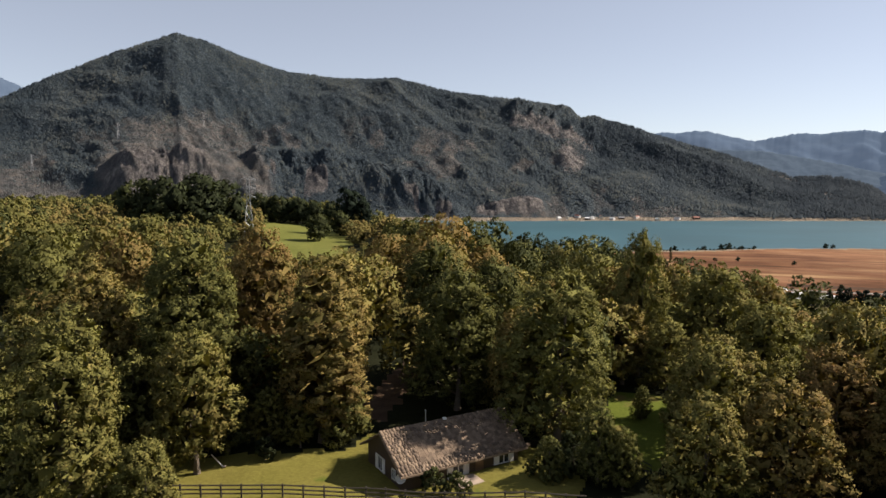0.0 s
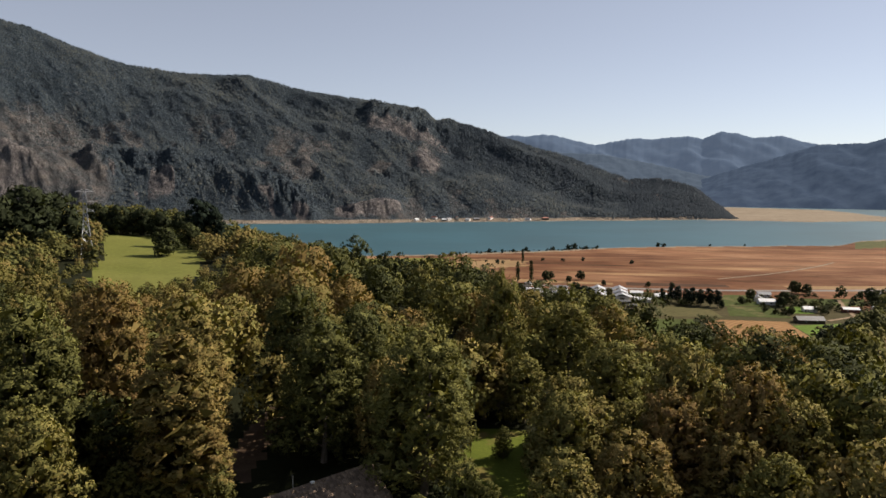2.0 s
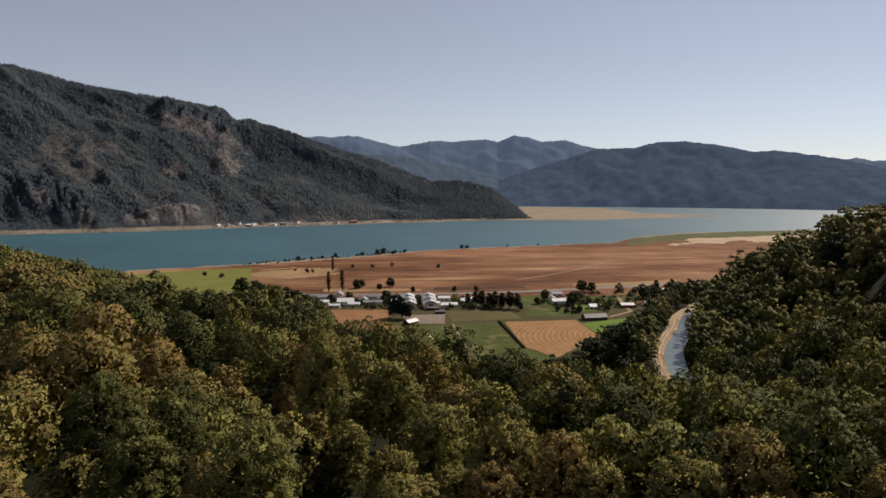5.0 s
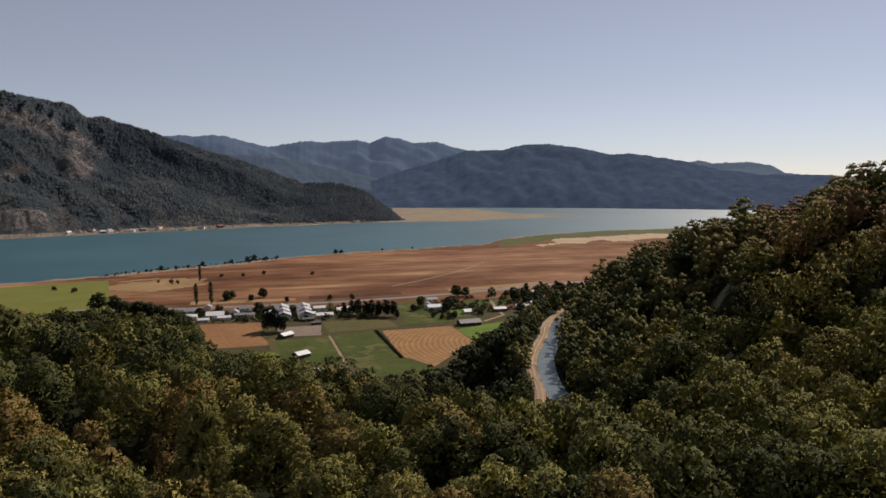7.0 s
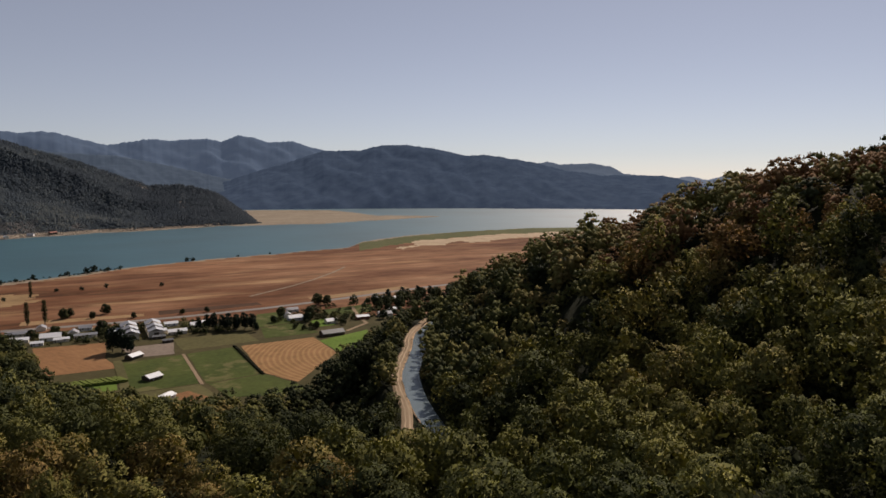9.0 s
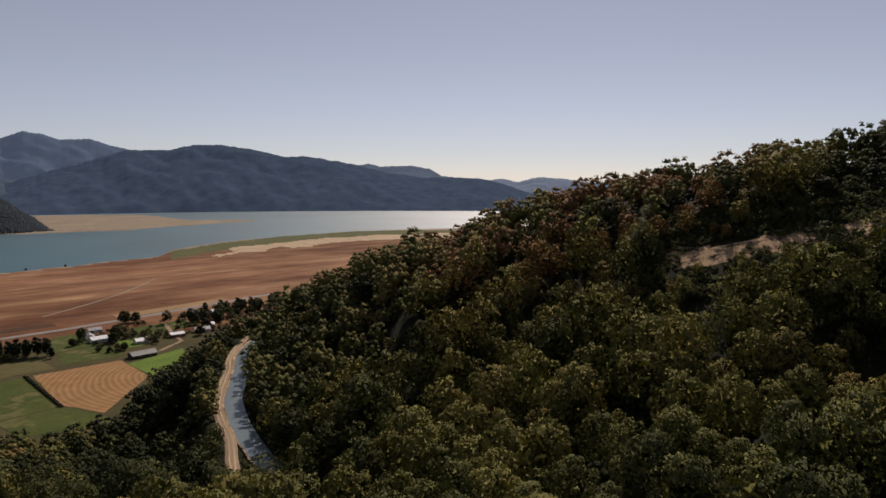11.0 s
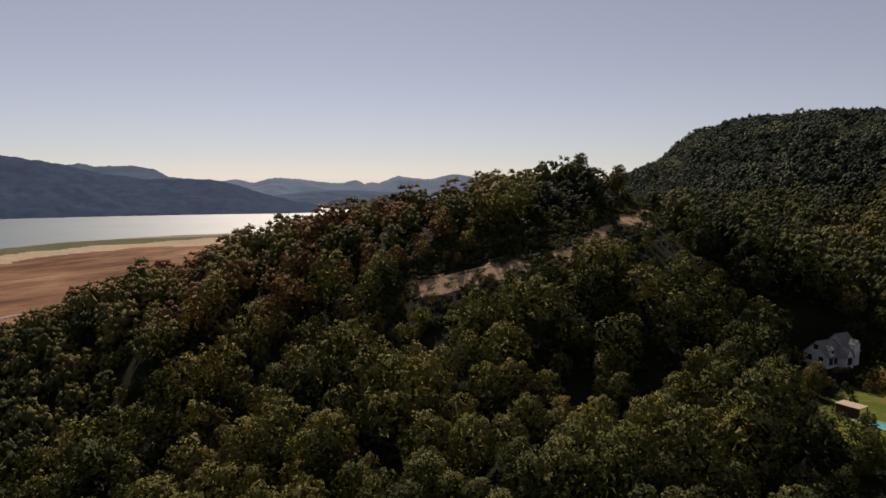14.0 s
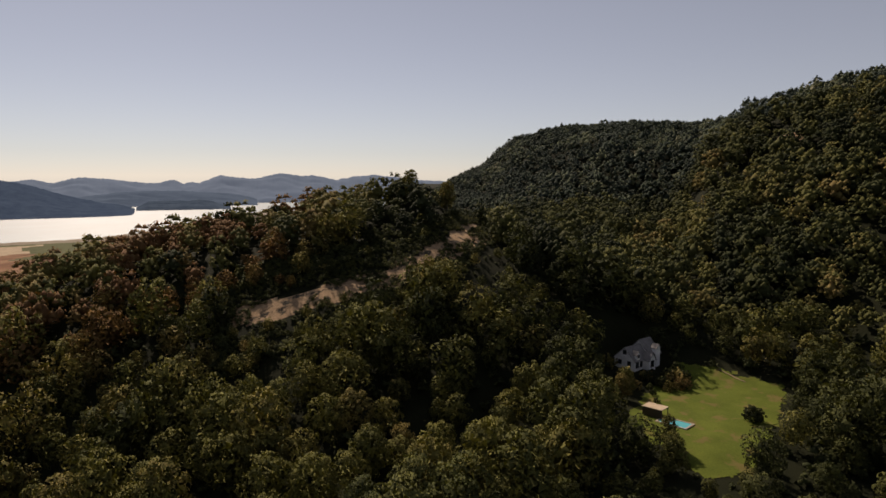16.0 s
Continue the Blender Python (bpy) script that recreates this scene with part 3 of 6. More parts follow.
maz = np.arange(-62, 35.3, 0.13)
mv = np.r_[np.linspace(0, 1, 110), 1.1, 1.35]
V2, A2 = np.meshgrid(mv, maz, indexing="ij")
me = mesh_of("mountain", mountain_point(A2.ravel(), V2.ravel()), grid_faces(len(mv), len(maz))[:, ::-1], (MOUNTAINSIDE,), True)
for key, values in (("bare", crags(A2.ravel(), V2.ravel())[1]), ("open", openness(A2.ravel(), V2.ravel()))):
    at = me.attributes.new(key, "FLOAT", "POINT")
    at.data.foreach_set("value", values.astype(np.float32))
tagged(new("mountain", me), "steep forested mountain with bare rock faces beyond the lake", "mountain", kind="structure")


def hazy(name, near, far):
    """Distant hills, with the bright haze before them put into their colour and glow."""
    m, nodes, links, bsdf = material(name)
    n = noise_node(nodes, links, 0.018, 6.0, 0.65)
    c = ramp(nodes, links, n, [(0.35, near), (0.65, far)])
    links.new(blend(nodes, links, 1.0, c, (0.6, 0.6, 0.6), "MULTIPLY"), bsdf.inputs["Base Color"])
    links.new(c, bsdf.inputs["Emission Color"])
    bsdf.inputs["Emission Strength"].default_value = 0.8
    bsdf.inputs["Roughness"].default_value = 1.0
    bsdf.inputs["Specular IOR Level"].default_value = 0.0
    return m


def ridge(az, el, eye_z, crest, foot, mat, label, seed, rugged=1.0):
    a = np.arange(az[0], az[-1], 0.07)
    e = np.interp(a, az, el) + 0.05 * rugged * fbm(a * 3.0, 0 * a, seed, 4)
    trees = crest * 0.0007 * rugged * fbm(a * 9.0, 0 * a, seed + 5, 2)
    top = eye_z + crest * np.tan(np.radians(e))
    v = np.r_[np.linspace(0, 1, 26), 1.08]
    V, A = np.meshgrid(v, a, indexing="ij")
    r = mix(foot, crest, V)
    z = mix(LAKE - 2, top[None, :], V ** 0.8)
    z = z + smooth((1 - V) / 0.2) * smooth(V / 0.1) * 0.11 * (top[None, :] - LAKE) * fbm(A / 1.7 + 2.2 * V, V * 5.0, seed + 1, 2)
    z = z + trees[None, :] * np.clip(V, 0, 1) ** 24
    z = np.where(V > 1, top[None, :] - 60, z)
    co = np.stack([r * np.sin(np.radians(A)), r * np.cos(np.radians(A)), z], -1).reshape(-1, 3)
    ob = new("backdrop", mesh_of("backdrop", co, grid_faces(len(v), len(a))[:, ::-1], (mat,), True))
    return tagged(ob, label, "mountain range", kind="structure")


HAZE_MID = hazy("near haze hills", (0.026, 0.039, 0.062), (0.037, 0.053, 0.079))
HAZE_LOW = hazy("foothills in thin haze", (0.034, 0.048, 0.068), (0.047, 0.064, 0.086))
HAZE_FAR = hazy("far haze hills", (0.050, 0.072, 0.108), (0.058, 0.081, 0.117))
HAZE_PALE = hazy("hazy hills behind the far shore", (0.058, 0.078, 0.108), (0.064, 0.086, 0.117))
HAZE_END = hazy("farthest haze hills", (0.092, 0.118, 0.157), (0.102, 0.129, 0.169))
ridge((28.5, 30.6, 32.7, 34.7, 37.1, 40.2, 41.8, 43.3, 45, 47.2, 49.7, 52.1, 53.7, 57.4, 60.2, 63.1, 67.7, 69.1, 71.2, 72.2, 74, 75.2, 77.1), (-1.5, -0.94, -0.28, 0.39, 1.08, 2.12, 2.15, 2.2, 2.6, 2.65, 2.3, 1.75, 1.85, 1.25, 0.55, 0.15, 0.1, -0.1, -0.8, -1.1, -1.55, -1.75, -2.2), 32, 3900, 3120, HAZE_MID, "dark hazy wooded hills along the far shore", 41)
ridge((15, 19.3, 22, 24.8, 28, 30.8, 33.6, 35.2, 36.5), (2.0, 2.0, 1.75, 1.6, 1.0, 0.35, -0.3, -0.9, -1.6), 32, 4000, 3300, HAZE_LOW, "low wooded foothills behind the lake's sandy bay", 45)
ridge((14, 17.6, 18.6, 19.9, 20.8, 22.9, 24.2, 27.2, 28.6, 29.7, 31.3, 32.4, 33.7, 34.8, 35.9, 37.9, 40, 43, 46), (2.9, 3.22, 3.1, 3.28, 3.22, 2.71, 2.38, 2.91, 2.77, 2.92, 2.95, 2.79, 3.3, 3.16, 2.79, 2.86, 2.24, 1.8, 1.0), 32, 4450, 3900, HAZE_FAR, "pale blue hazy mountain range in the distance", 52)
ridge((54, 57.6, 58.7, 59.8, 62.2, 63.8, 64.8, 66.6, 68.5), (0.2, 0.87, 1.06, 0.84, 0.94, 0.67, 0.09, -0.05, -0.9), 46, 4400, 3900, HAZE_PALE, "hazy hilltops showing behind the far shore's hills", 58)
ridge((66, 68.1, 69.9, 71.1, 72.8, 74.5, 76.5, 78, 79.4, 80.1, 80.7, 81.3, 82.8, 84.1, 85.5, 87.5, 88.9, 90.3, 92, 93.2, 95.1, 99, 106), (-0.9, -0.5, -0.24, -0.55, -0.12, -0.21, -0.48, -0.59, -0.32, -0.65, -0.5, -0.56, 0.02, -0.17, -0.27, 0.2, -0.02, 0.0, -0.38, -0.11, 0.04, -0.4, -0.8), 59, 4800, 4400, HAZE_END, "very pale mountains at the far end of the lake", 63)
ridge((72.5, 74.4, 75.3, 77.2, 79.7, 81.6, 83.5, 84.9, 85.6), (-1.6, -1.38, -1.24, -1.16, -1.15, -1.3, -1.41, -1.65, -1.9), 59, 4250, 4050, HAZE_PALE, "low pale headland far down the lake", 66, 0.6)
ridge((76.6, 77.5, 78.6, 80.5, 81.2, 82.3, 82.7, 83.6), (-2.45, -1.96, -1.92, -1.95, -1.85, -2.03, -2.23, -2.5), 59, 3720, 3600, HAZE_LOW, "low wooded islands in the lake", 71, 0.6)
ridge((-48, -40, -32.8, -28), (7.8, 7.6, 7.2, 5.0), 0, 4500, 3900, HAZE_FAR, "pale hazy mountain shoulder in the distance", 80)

# ---- trees ----
def unit(v):
    return v / np.maximum(np.linalg.norm(v, axis=-1, keepdims=True), 1e-9)


def masses_of(rng, height, width, count, low=0.22, tall=False, spread=1.0):
    """The large rounded masses of a crown: x, y, z, half width, half height."""
    z0 = low * height
    if tall:
        made = [(0, 0, z0 + (height - z0) * 0.5, width * 0.36, (height - z0) * 0.47)]
    else:
        made = [(0, 0, z0 + (height - z0) * 0.52, width * mix(0.46, 0.37, spread), (height - z0) * 0.46)]
    for k in range(count - 1):
        a = 2.4 * k + rng.uniform(0, 1.2)
        f = (k + rng.uniform(0.1, 0.9)) / max(1, count - 1)
        rad = width * rng.uniform(0.20, 0.30) * mix(1.08, 0.8, f)
        off = width * (0.5 if not tall else 0.42) * mix(1.0, 0.42, f ** 1.5) * mix(0.78, 1.0, spread) - rad * 0.75
        z = mix(z0 + rad * 0.8, height - rad * 0.85, f)
        made.append((math.cos(a) * off, math.sin(a) * off, z, rad, rad * rng.uniform(0.95, 1.35)))
    return np.array(made)


def clumps_of(rng, masses, count, size):
    """Leafy clumps spread over the outer skin of the masses: x, y, z, radius, and the way each one faces."""
    out = []
    area = masses[:, 3] * masses[:, 4]
    for k, m in enumerate(masses):
        n = max(3, round(1.75 * count * area[k] / area.sum()))
        i = np.arange(n) + 0.5
        h, turn = 1 - 2 * i / n, 2.39996 * i + rng.uniform(0, 6.28)
        d = np.stack([np.sqrt(1 - h * h) * np.cos(turn), np.sqrt(1 - h * h) * np.sin(turn), h], -1)
        d = unit(d + rng.normal(0, 0.9 / math.sqrt(n), d.shape))
        half = m[[3, 3, 4]]
        p = m[:3] + d * half * rng.uniform(0.80, 1.02, (n, 1))
        free = d[:, 2] > -0.8
        for j, o in enumerate(masses):
            if j != k:
                free &= (((p - o[:3]) / o[[3, 3, 4]]) ** 2).sum(1) > 0.6
        out.append(np.c_[p, size * rng.uniform(0.75, 1.2, n), unit(d / half)][free])
    return np.concatenate(out)


def leaf_tris(rng, clumps, n, size, ragged=0.3, soft=0.35, crisp=0.42, tufty=0.7):
    """Small leaf sprays over the outer sides of the clumps, each clump shaded as a rounded tuft."""
    area = clumps[:, 3] ** 2
    pick = rng.choice(len(clumps), n, p=area / area.sum())
    L = clumps[pick]
    e = unit(rng.normal(size=(n, 3)) * 0.75 + L[:, 4:7] * 0.55 + np.array([0, 0, 0.25]))
    p = L[:, :3] + e * (L[:, 3] * (1.02 - ragged + 1.5 * ragged * rng.random(n) ** 1.6))[:, None]
    nrm = unit(e + 0.55 * rng.normal(size=(n, 3)))
    t = unit(np.cross(nrm, rng.normal(size=(n, 3))))
    b = np.cross(nrm, t)
    s = (size * rng.uniform(0.6, 1.4, n))[:, None]
    j = rng.uniform(0.5, 1.0, size=(3, n, 1)) * s
    v = np.stack([p + 1.15 * t * j[0], p - 0.5 * t * j[1] + 0.8 * b * j[1], p - 0.5 * t * j[2] - 0.8 * b * j[2]], 1)
    out = unit(tufty * e + soft * L[:, 4:7] + crisp * nrm)
    wrong = (nrm * out).sum(1) < 0
    v[wrong] = v[wrong][:, ::-1]
    return v.reshape(-1, 3), np.arange(3 * n).reshape(n, 3), np.repeat(out, 3, 0)


OCTA_V = np.array([(1, 0, 0), (-1, 0, 0), (0, 1, 0), (0, -1, 0), (0, 0, 1), (0, 0, -1)], float)
OCTA_F = np.array([(0, 2, 4), (2, 1, 4), (1, 3, 4), (3, 0, 4), (2, 0, 5), (1, 2, 5), (3, 1, 5), (0, 3, 5)])


def cores(balls, fill, faces):
    """The shaded inside of the crown: x, y, z, half width, half height of each ball."""
    v = (balls[:, None, :3] + OCTA_V[None] * balls[:, None, [3, 3, 4]] * fill).reshape(-1, 3)
    return v, (np.arange(len(balls))[:, None, None] * 6 + faces[None]).reshape(-1, 3), np.tile(OCTA_V, (len(balls), 1))


def inner_leaves(rng, masses, n, size):
    """Large loose sprays inside the masses, which keep the light out of the crown."""
    area = masses[:, 3] * masses[:, 4]
    pick = masses[rng.choice(len(masses), n, p=area / area.sum())]
    d = unit(rng.normal(size=(n, 3)))
    p = pick[:, :3] + d * pick[:, [3, 3, 4]] * rng.uniform(0.3, 0.86, (n, 1))
    v = p[:, None, :] + rng.normal(0, 0.6 * size, (n, 3, 3))
    return v.reshape(-1, 3), np.arange(3 * n).reshape(n, 3), np.repeat(d, 3, 0)


def crown_arrays(rng, height, width, count, clumps, leaves, size, tall=False, low=0.22, tuft=0.1, ragged=0.3, soft=0.35, crisp=0.42, fills=(0.6, 0.8), tufty=0.7, spread=1.0, sprays=None):
    masses = masses_of(rng, height, width, count, low, tall, spread)
    tufts = clumps_of(rng, masses, clumps, width * tuft)
    v, f, n = leaf_tris(rng, tufts, leaves, size, ragged, soft, crisp, tufty)
    inside_of = [inner_leaves(rng, masses, *sprays)] if sprays else [cores(masses, fills[0], OCTA_F)]
    if fills[1]:
        inside_of.append(cores(tufts[:, [0, 1, 2, 3, 3]], fills[1], OCTA_F[:4]))
    for cv, cf, cn in inside_of:
        v, f, n = np.concatenate([v, cv]), np.concatenate([f, cf + len(v)]), np.concatenate([n, cn])
    return masses[:, :4], v, f, n


def tinted(me, values):
    at = me.attributes.new("tint", "FLOAT", "POINT")
    at.data.foreach_set("value", np.asarray(values, np.float32))
    return me


def rounded(me, normals):
    """Gives the leaves the soft shading of the masses that they cover."""
    at = me.attributes.new("custom_normal", "FLOAT_VECTOR", "POINT")
    at.data.foreach_set("vector", np.asarray(normals, np.float32).ravel())
    return me


def trunk_bmesh(rng, height, width, lobes):
    bm = bmesh.new()
    r0 = 0.018 * height + 0.06
    lean = rng.normal(0, 0.02 * height, 2)
    pts = [Vector((lean[0] * f + 0.1 * math.sin(5 * f), lean[1] * f, height * 0.8 * f)) for f in (0, 0.15, 0.4, 0.7, 1.0)]
    for k in range(4):
        beam(bm, pts[k], pts[k + 1], 2 * r0 * (1 - 0.22 * k) * (1.25 if k == 0 else 1), 2 * r0 * (1 - 0.22 * (k + 1)), 7)
    for x, y, z, rad in lobes[:: max(1, len(lobes) // 7)]:
        start = pts[1].lerp(pts[4], max(0.0, min(0.9, (z / height - 0.3))))
        beam(bm, start, (x, y, z), r0 * 0.8, r0 * 0.2, 5)
    return bm


TREE_KINDS = {}


def tree_kind(key, seed, height, width, count, clumps, leaves, size, mat, tint, label, tall=False, low=0.22, category="tree", tuft=0.066, ragged=0.42):
    """Builds one tree with trunk and crown, to be copied to its places."""
    rng = np.random.default_rng(seed)
    ob = thing("tree", pose(0, 0, 0), label, category, "trees of the wood")
    lobes, v, f, n = crown_arrays(rng, height, width, count, clumps, leaves, size, tall, low, tuft, ragged, 0.75, 0.3, (0.6, 0.5 if size < 0.4 else 0.8), sprays=(800, height * 0.045) if size < 0.4 else None)
    me = tinted(rounded(mesh_of("crown", v, f, (mat,), True), n), np.full(len(v), tint))
    crown = new("crown", me)
    crown.parent = ob
    part("trunk", trunk_bmesh(rng, height, width, lobes), BARK, ob)
    TREE_KINDS[key] = [ob, height, 0]
    return ob


def plant(key, x, y, scale=1.0, turn=0.0, sink=0.3, wide=1.0):
    ob, height, used = TREE_KINDS[key]
    z = land_at(x, y) - sink
    m = pose(x, y, z, 0, 0, turn)
    if not used:
        ob.matrix_basis = m
        t = ob
    else:
        t = copy_thing(ob, m)
    t.scale = (scale * wide, scale * wide, scale)
    TREE_KINDS[key][2] += 1
    return t


GREEN = "broad-crowned deciduous tree with olive-green leaves in the wood"
GOLD = "deciduous tree with yellowing leaves at the clearing's edge"
RUST = "tall dark bronze-green deciduous tree in the wood"
tree_kind("big_a", 1, 20, 12, 9, 280, 16000, 0.17, LEAVES, 0.52, GREEN, low=0.0)
tree_kind("big_b", 2, 22, 12, 10, 290, 16000, 0.17, LEAVES, 0.58, GOLD, low=0.0)
tree_kind("big_c", 3, 21, 13, 9, 280, 16000, 0.17, LEAVES, 0.36, RUST, low=0.0)
tree_kind("mid_a", 4, 15, 10.5, 7, 170, 7600, 0.21, LEAVES, 0.38, GREEN, low=0.0)
tree_kind("mid_b", 5, 16, 10.5, 7, 170, 7600, 0.21, LEAVES, 0.50, GREEN, low=0.0)
tree_kind("mid_c", 6, 14, 10, 6, 150, 7600, 0.21, LEAVES, 0.52, GOLD, low=0.0)
tree_kind("mid_d", 8, 15, 10.5, 7, 170, 7600, 0.21, LEAVES, 0.62, GOLD, low=0.0)
tree_kind("slim", 7, 20, 8.5, 9, 210, 12500, 0.165, LEAVES, 0.60, GOLD, True, 0.0)

HEROES = [  # kind, bearing, distance, scale, turn, width
    ("big_b", -29.5, 66, 0.86, 10, 1.0), ("big_c", -20.5, 88, 1.14, 40, 1.0), ("mid_b", -20.5, 72, 0.95, 80, 1.0),
    ("slim", -10.3, 77, 1.04, 0, 1.35), ("slim", -8.6, 86, 1.04, 120, 1.1), ("big_c", -0.5, 101, 1.02, 0, 1.0), ("big_c", 4.2, 92, 0.93, 200, 0.9), ("big_c", 9.7, 76, 0.97, 70, 1.1),
    ("big_c", 16.2, 106, 1.08, 130, 0.7), ("mid_a", 13.2, 67, 0.55, 60, 0.8), ("mid_a", 21.6, 61, 0.78, 20, 1.1), ("mid_d", 30.5, 76, 0.95, 10, 1.05), ("mid_c", 25.5, 95, 1.1, 200, 1.1),
    ("mid_b", 22.0, 112, 1.1, 250, 1.1), ("big_a", -27.0, 92, 1.0, 300, 1.0), ("big_b", -15.0, 96, 1.08, 220, 1.0), ("mid_a", 15.2, 66, 0.42, 0, 1.0),
    ("mid_d", 27.5, 66, 0.85, 300, 1.1), ("mid_c", -24.5, 62, 0.6, 30, 1.0), ("mid_a", 119.2, 152, 0.66, 30, 1.0),
    ("big_c", 1.2, 86, 0.9, 50, 1.1), ("mid_a", -14.8, 77, 0.45, 0, 1.1), ("mid_b", -12.2, 75.5, 0.36, 50, 1.1), ("mid_a", -18.0, 77, 0.5, 90, 1.1), ("mid_b", -8.6, 77, 0.5, 200, 1.2), ("mid_a", 9.2, 66.5, 0.3, 200, 1.2),
    ("mid_b", 15.0, 101, 0.8, 30, 1.1), ("mid_a", 18.4, 100, 0.7, 80, 1.1), ("mid_a", 16.6, 87, 0.3, 10, 0.9), ("mid_a", 118.8, 163, 0.56, 140, 0.9), ("mid_a", 115.4, 202, 0.5, 20, 1.1), ("mid_b", 115.0, 194, 0.5, 70, 1.1),
]
taken = []
for key, a, d, s, turn, wide in HEROES:
    x, y = d * math.sin(radians(a)), d * math.cos(radians(a))
    plant(key, x, y, s, turn, 0.3, wide)
    taken.append((x, y, 6.0 * s))


def scatter(seed, spacing, r0, r1, a0, a1, thin=0.0):
    """Jittered places on a square net within a sector."""
    rng = np.random.default_rng(seed)
    n = np.arange(-r1, r1, spacing)
    x, y = [v.ravel() + rng.uniform(-0.42, 0.42, v.size) * spacing for v in np.meshgrid(n, n)]
    r, az = np.hypot(x, y), np.degrees(np.arctan2(x, y))
    ok = (r > r0) & (r <= r1) & (az > a0) & (az < a1) & (rng.random(x.size) > thin)
    x, y = x[ok], y[ok]
    ok = wooded(x, y)
    return x[ok], y[ok]


def room_for(x, y):
    """Height to which trees grow: low on the old pasture between the yard and the meadow."""
    a, d = math.degrees(math.atan2(x, y)), math.hypot(x, y)
    young = smooth((a + 20) / 2) * (1 - smooth((a + 6) / 3)) * smooth((d - 95) / 25) * (1 - smooth((d - 330) / 20))
    low = smooth((a - 116.2) / 1.4) * (1 - smooth((a - 125) / 2)) * smooth((d - 100) / 15)
    st = float(streak(np.array(x), np.array(y)))
    if -22 < st < 20:
        return 4.5 if st < 12 else 8.0
    return float(mix(mix(24.0, max(4.5, 26 - 0.088 * d), young), 4.5, low * (d < 170)))


rng = np.random.default_rng(77)
singles = 0
nx, ny = scatter(11, 8.6, 44, 122, -38, 140)
order = np.argsort(np.hypot(nx, ny))
rest = []
for k in order:
    x, y = float(nx[k]), float(ny[k])
    if any(math.hypot(x - tx, y - ty) < tr for tx, ty, tr in taken):
        continue
    a = math.degrees(math.atan2(x, y))
    d = math.hypot(x, y)
    if -36 < a < 45 and d < 62 or singles >= 76:
        rest.append((x, y)) if singles >= 76 else None
        continue
    key = ("mid_a", "mid_b", "mid_c", "mid_b", "mid_a")[rng.integers(5)]
    if a < 12 and d > 84:
        key = ("big_a", "big_c", "mid_a", "big_c", "mid_c")[rng.integers(5)]
    if a > 45:
        key = ("mid_b", "mid_c", "mid_d", "mid_b", "mid_c")[rng.integers(5)]
    elif a > 14:
        key = ("mid_a", "mid_b", "mid_d", "mid_c")[rng.integers(4)] if a < 20 else ("mid_b", "mid_d", "mid_c", "mid_d")[rng.integers(4)]
    size = rng.uniform(0.66, 0.98) if key.startswith("big") else rng.uniform(0.72, 1.2)
    size = min(size, room_for(x, y) / TREE_KINDS[key][1])
    plant(key, x, y, size, rng.uniform(0, 360), 0.3, rng.uniform(0.9, 1.1))
    singles += 1


def woods(name, label, xs, ys, kinds, mat, tints, seed, scale=(0.72, 1.2)):
    """Many trees too far off to count, as one mesh."""
    rng = np.random.default_rng(seed)
    vs, fs, ns, ts, at = [], [], [], [], 0
    zs, gs = land(xs, ys), growth(xs, ys)
    for x, y, z, tint, g in zip(xs, ys, zs, tints, gs):
        v, f, n = kinds[rng.integers(len(kinds))]
        a, s = rng.uniform(0, 2 * math.pi), min(g * rng.uniform(*scale), room_for(x, y) / 13.0)
        ca_, sa_ = math.cos(a) * s, math.sin(a) * s
        w = np.empty_like(v)
        w[:, 0] = v[:, 0] * ca_ - v[:, 1] * sa_ + x
        w[:, 1] = v[:, 0] * sa_ + v[:, 1] * ca_ + y
        w[:, 2] = v[:, 2] * s * rng.uniform(0.9, 1.15) + z - 0.4
        m = n.copy()
        m[:, 0] = n[:, 0] * math.cos(a) - n[:, 1] * math.sin(a)
        m[:, 1] = n[:, 0] * math.sin(a) + n[:, 1] * math.cos(a)
        vs.append(w)
        ns.append(m)
        fs.append(f + at)
        ts.append(np.full(len(v), tint))
        at += len(v)
    me = mesh_of(name, np.concatenate(vs), np.concatenate(fs), (mat,), True)
    rounded(me, np.concatenate(ns))
    tinted(me, np.concatenate(ts))
    return tagged(new(name, me), label, "forest", kind="stuff")


def wood_kinds(seed, n, height, width, count, clumps, leaves, size, low=0.14, tuft=0.13, ragged=0.16, soft=1.4, crisp=0.2, sprays=None):
    out = []
    for k in range(n):
        rng = np.random.default_rng(seed + k)
        _, v, f, m = crown_arrays(rng, height, width, count, clumps, leaves, size, False, low, tuft, ragged, soft, crisp, (0.6, 0.0 if sprays else 0.9), 0.42, 0.25, sprays)
        out.append((v.astype(np.float32), f, m.astype(np.float32)))
    return out


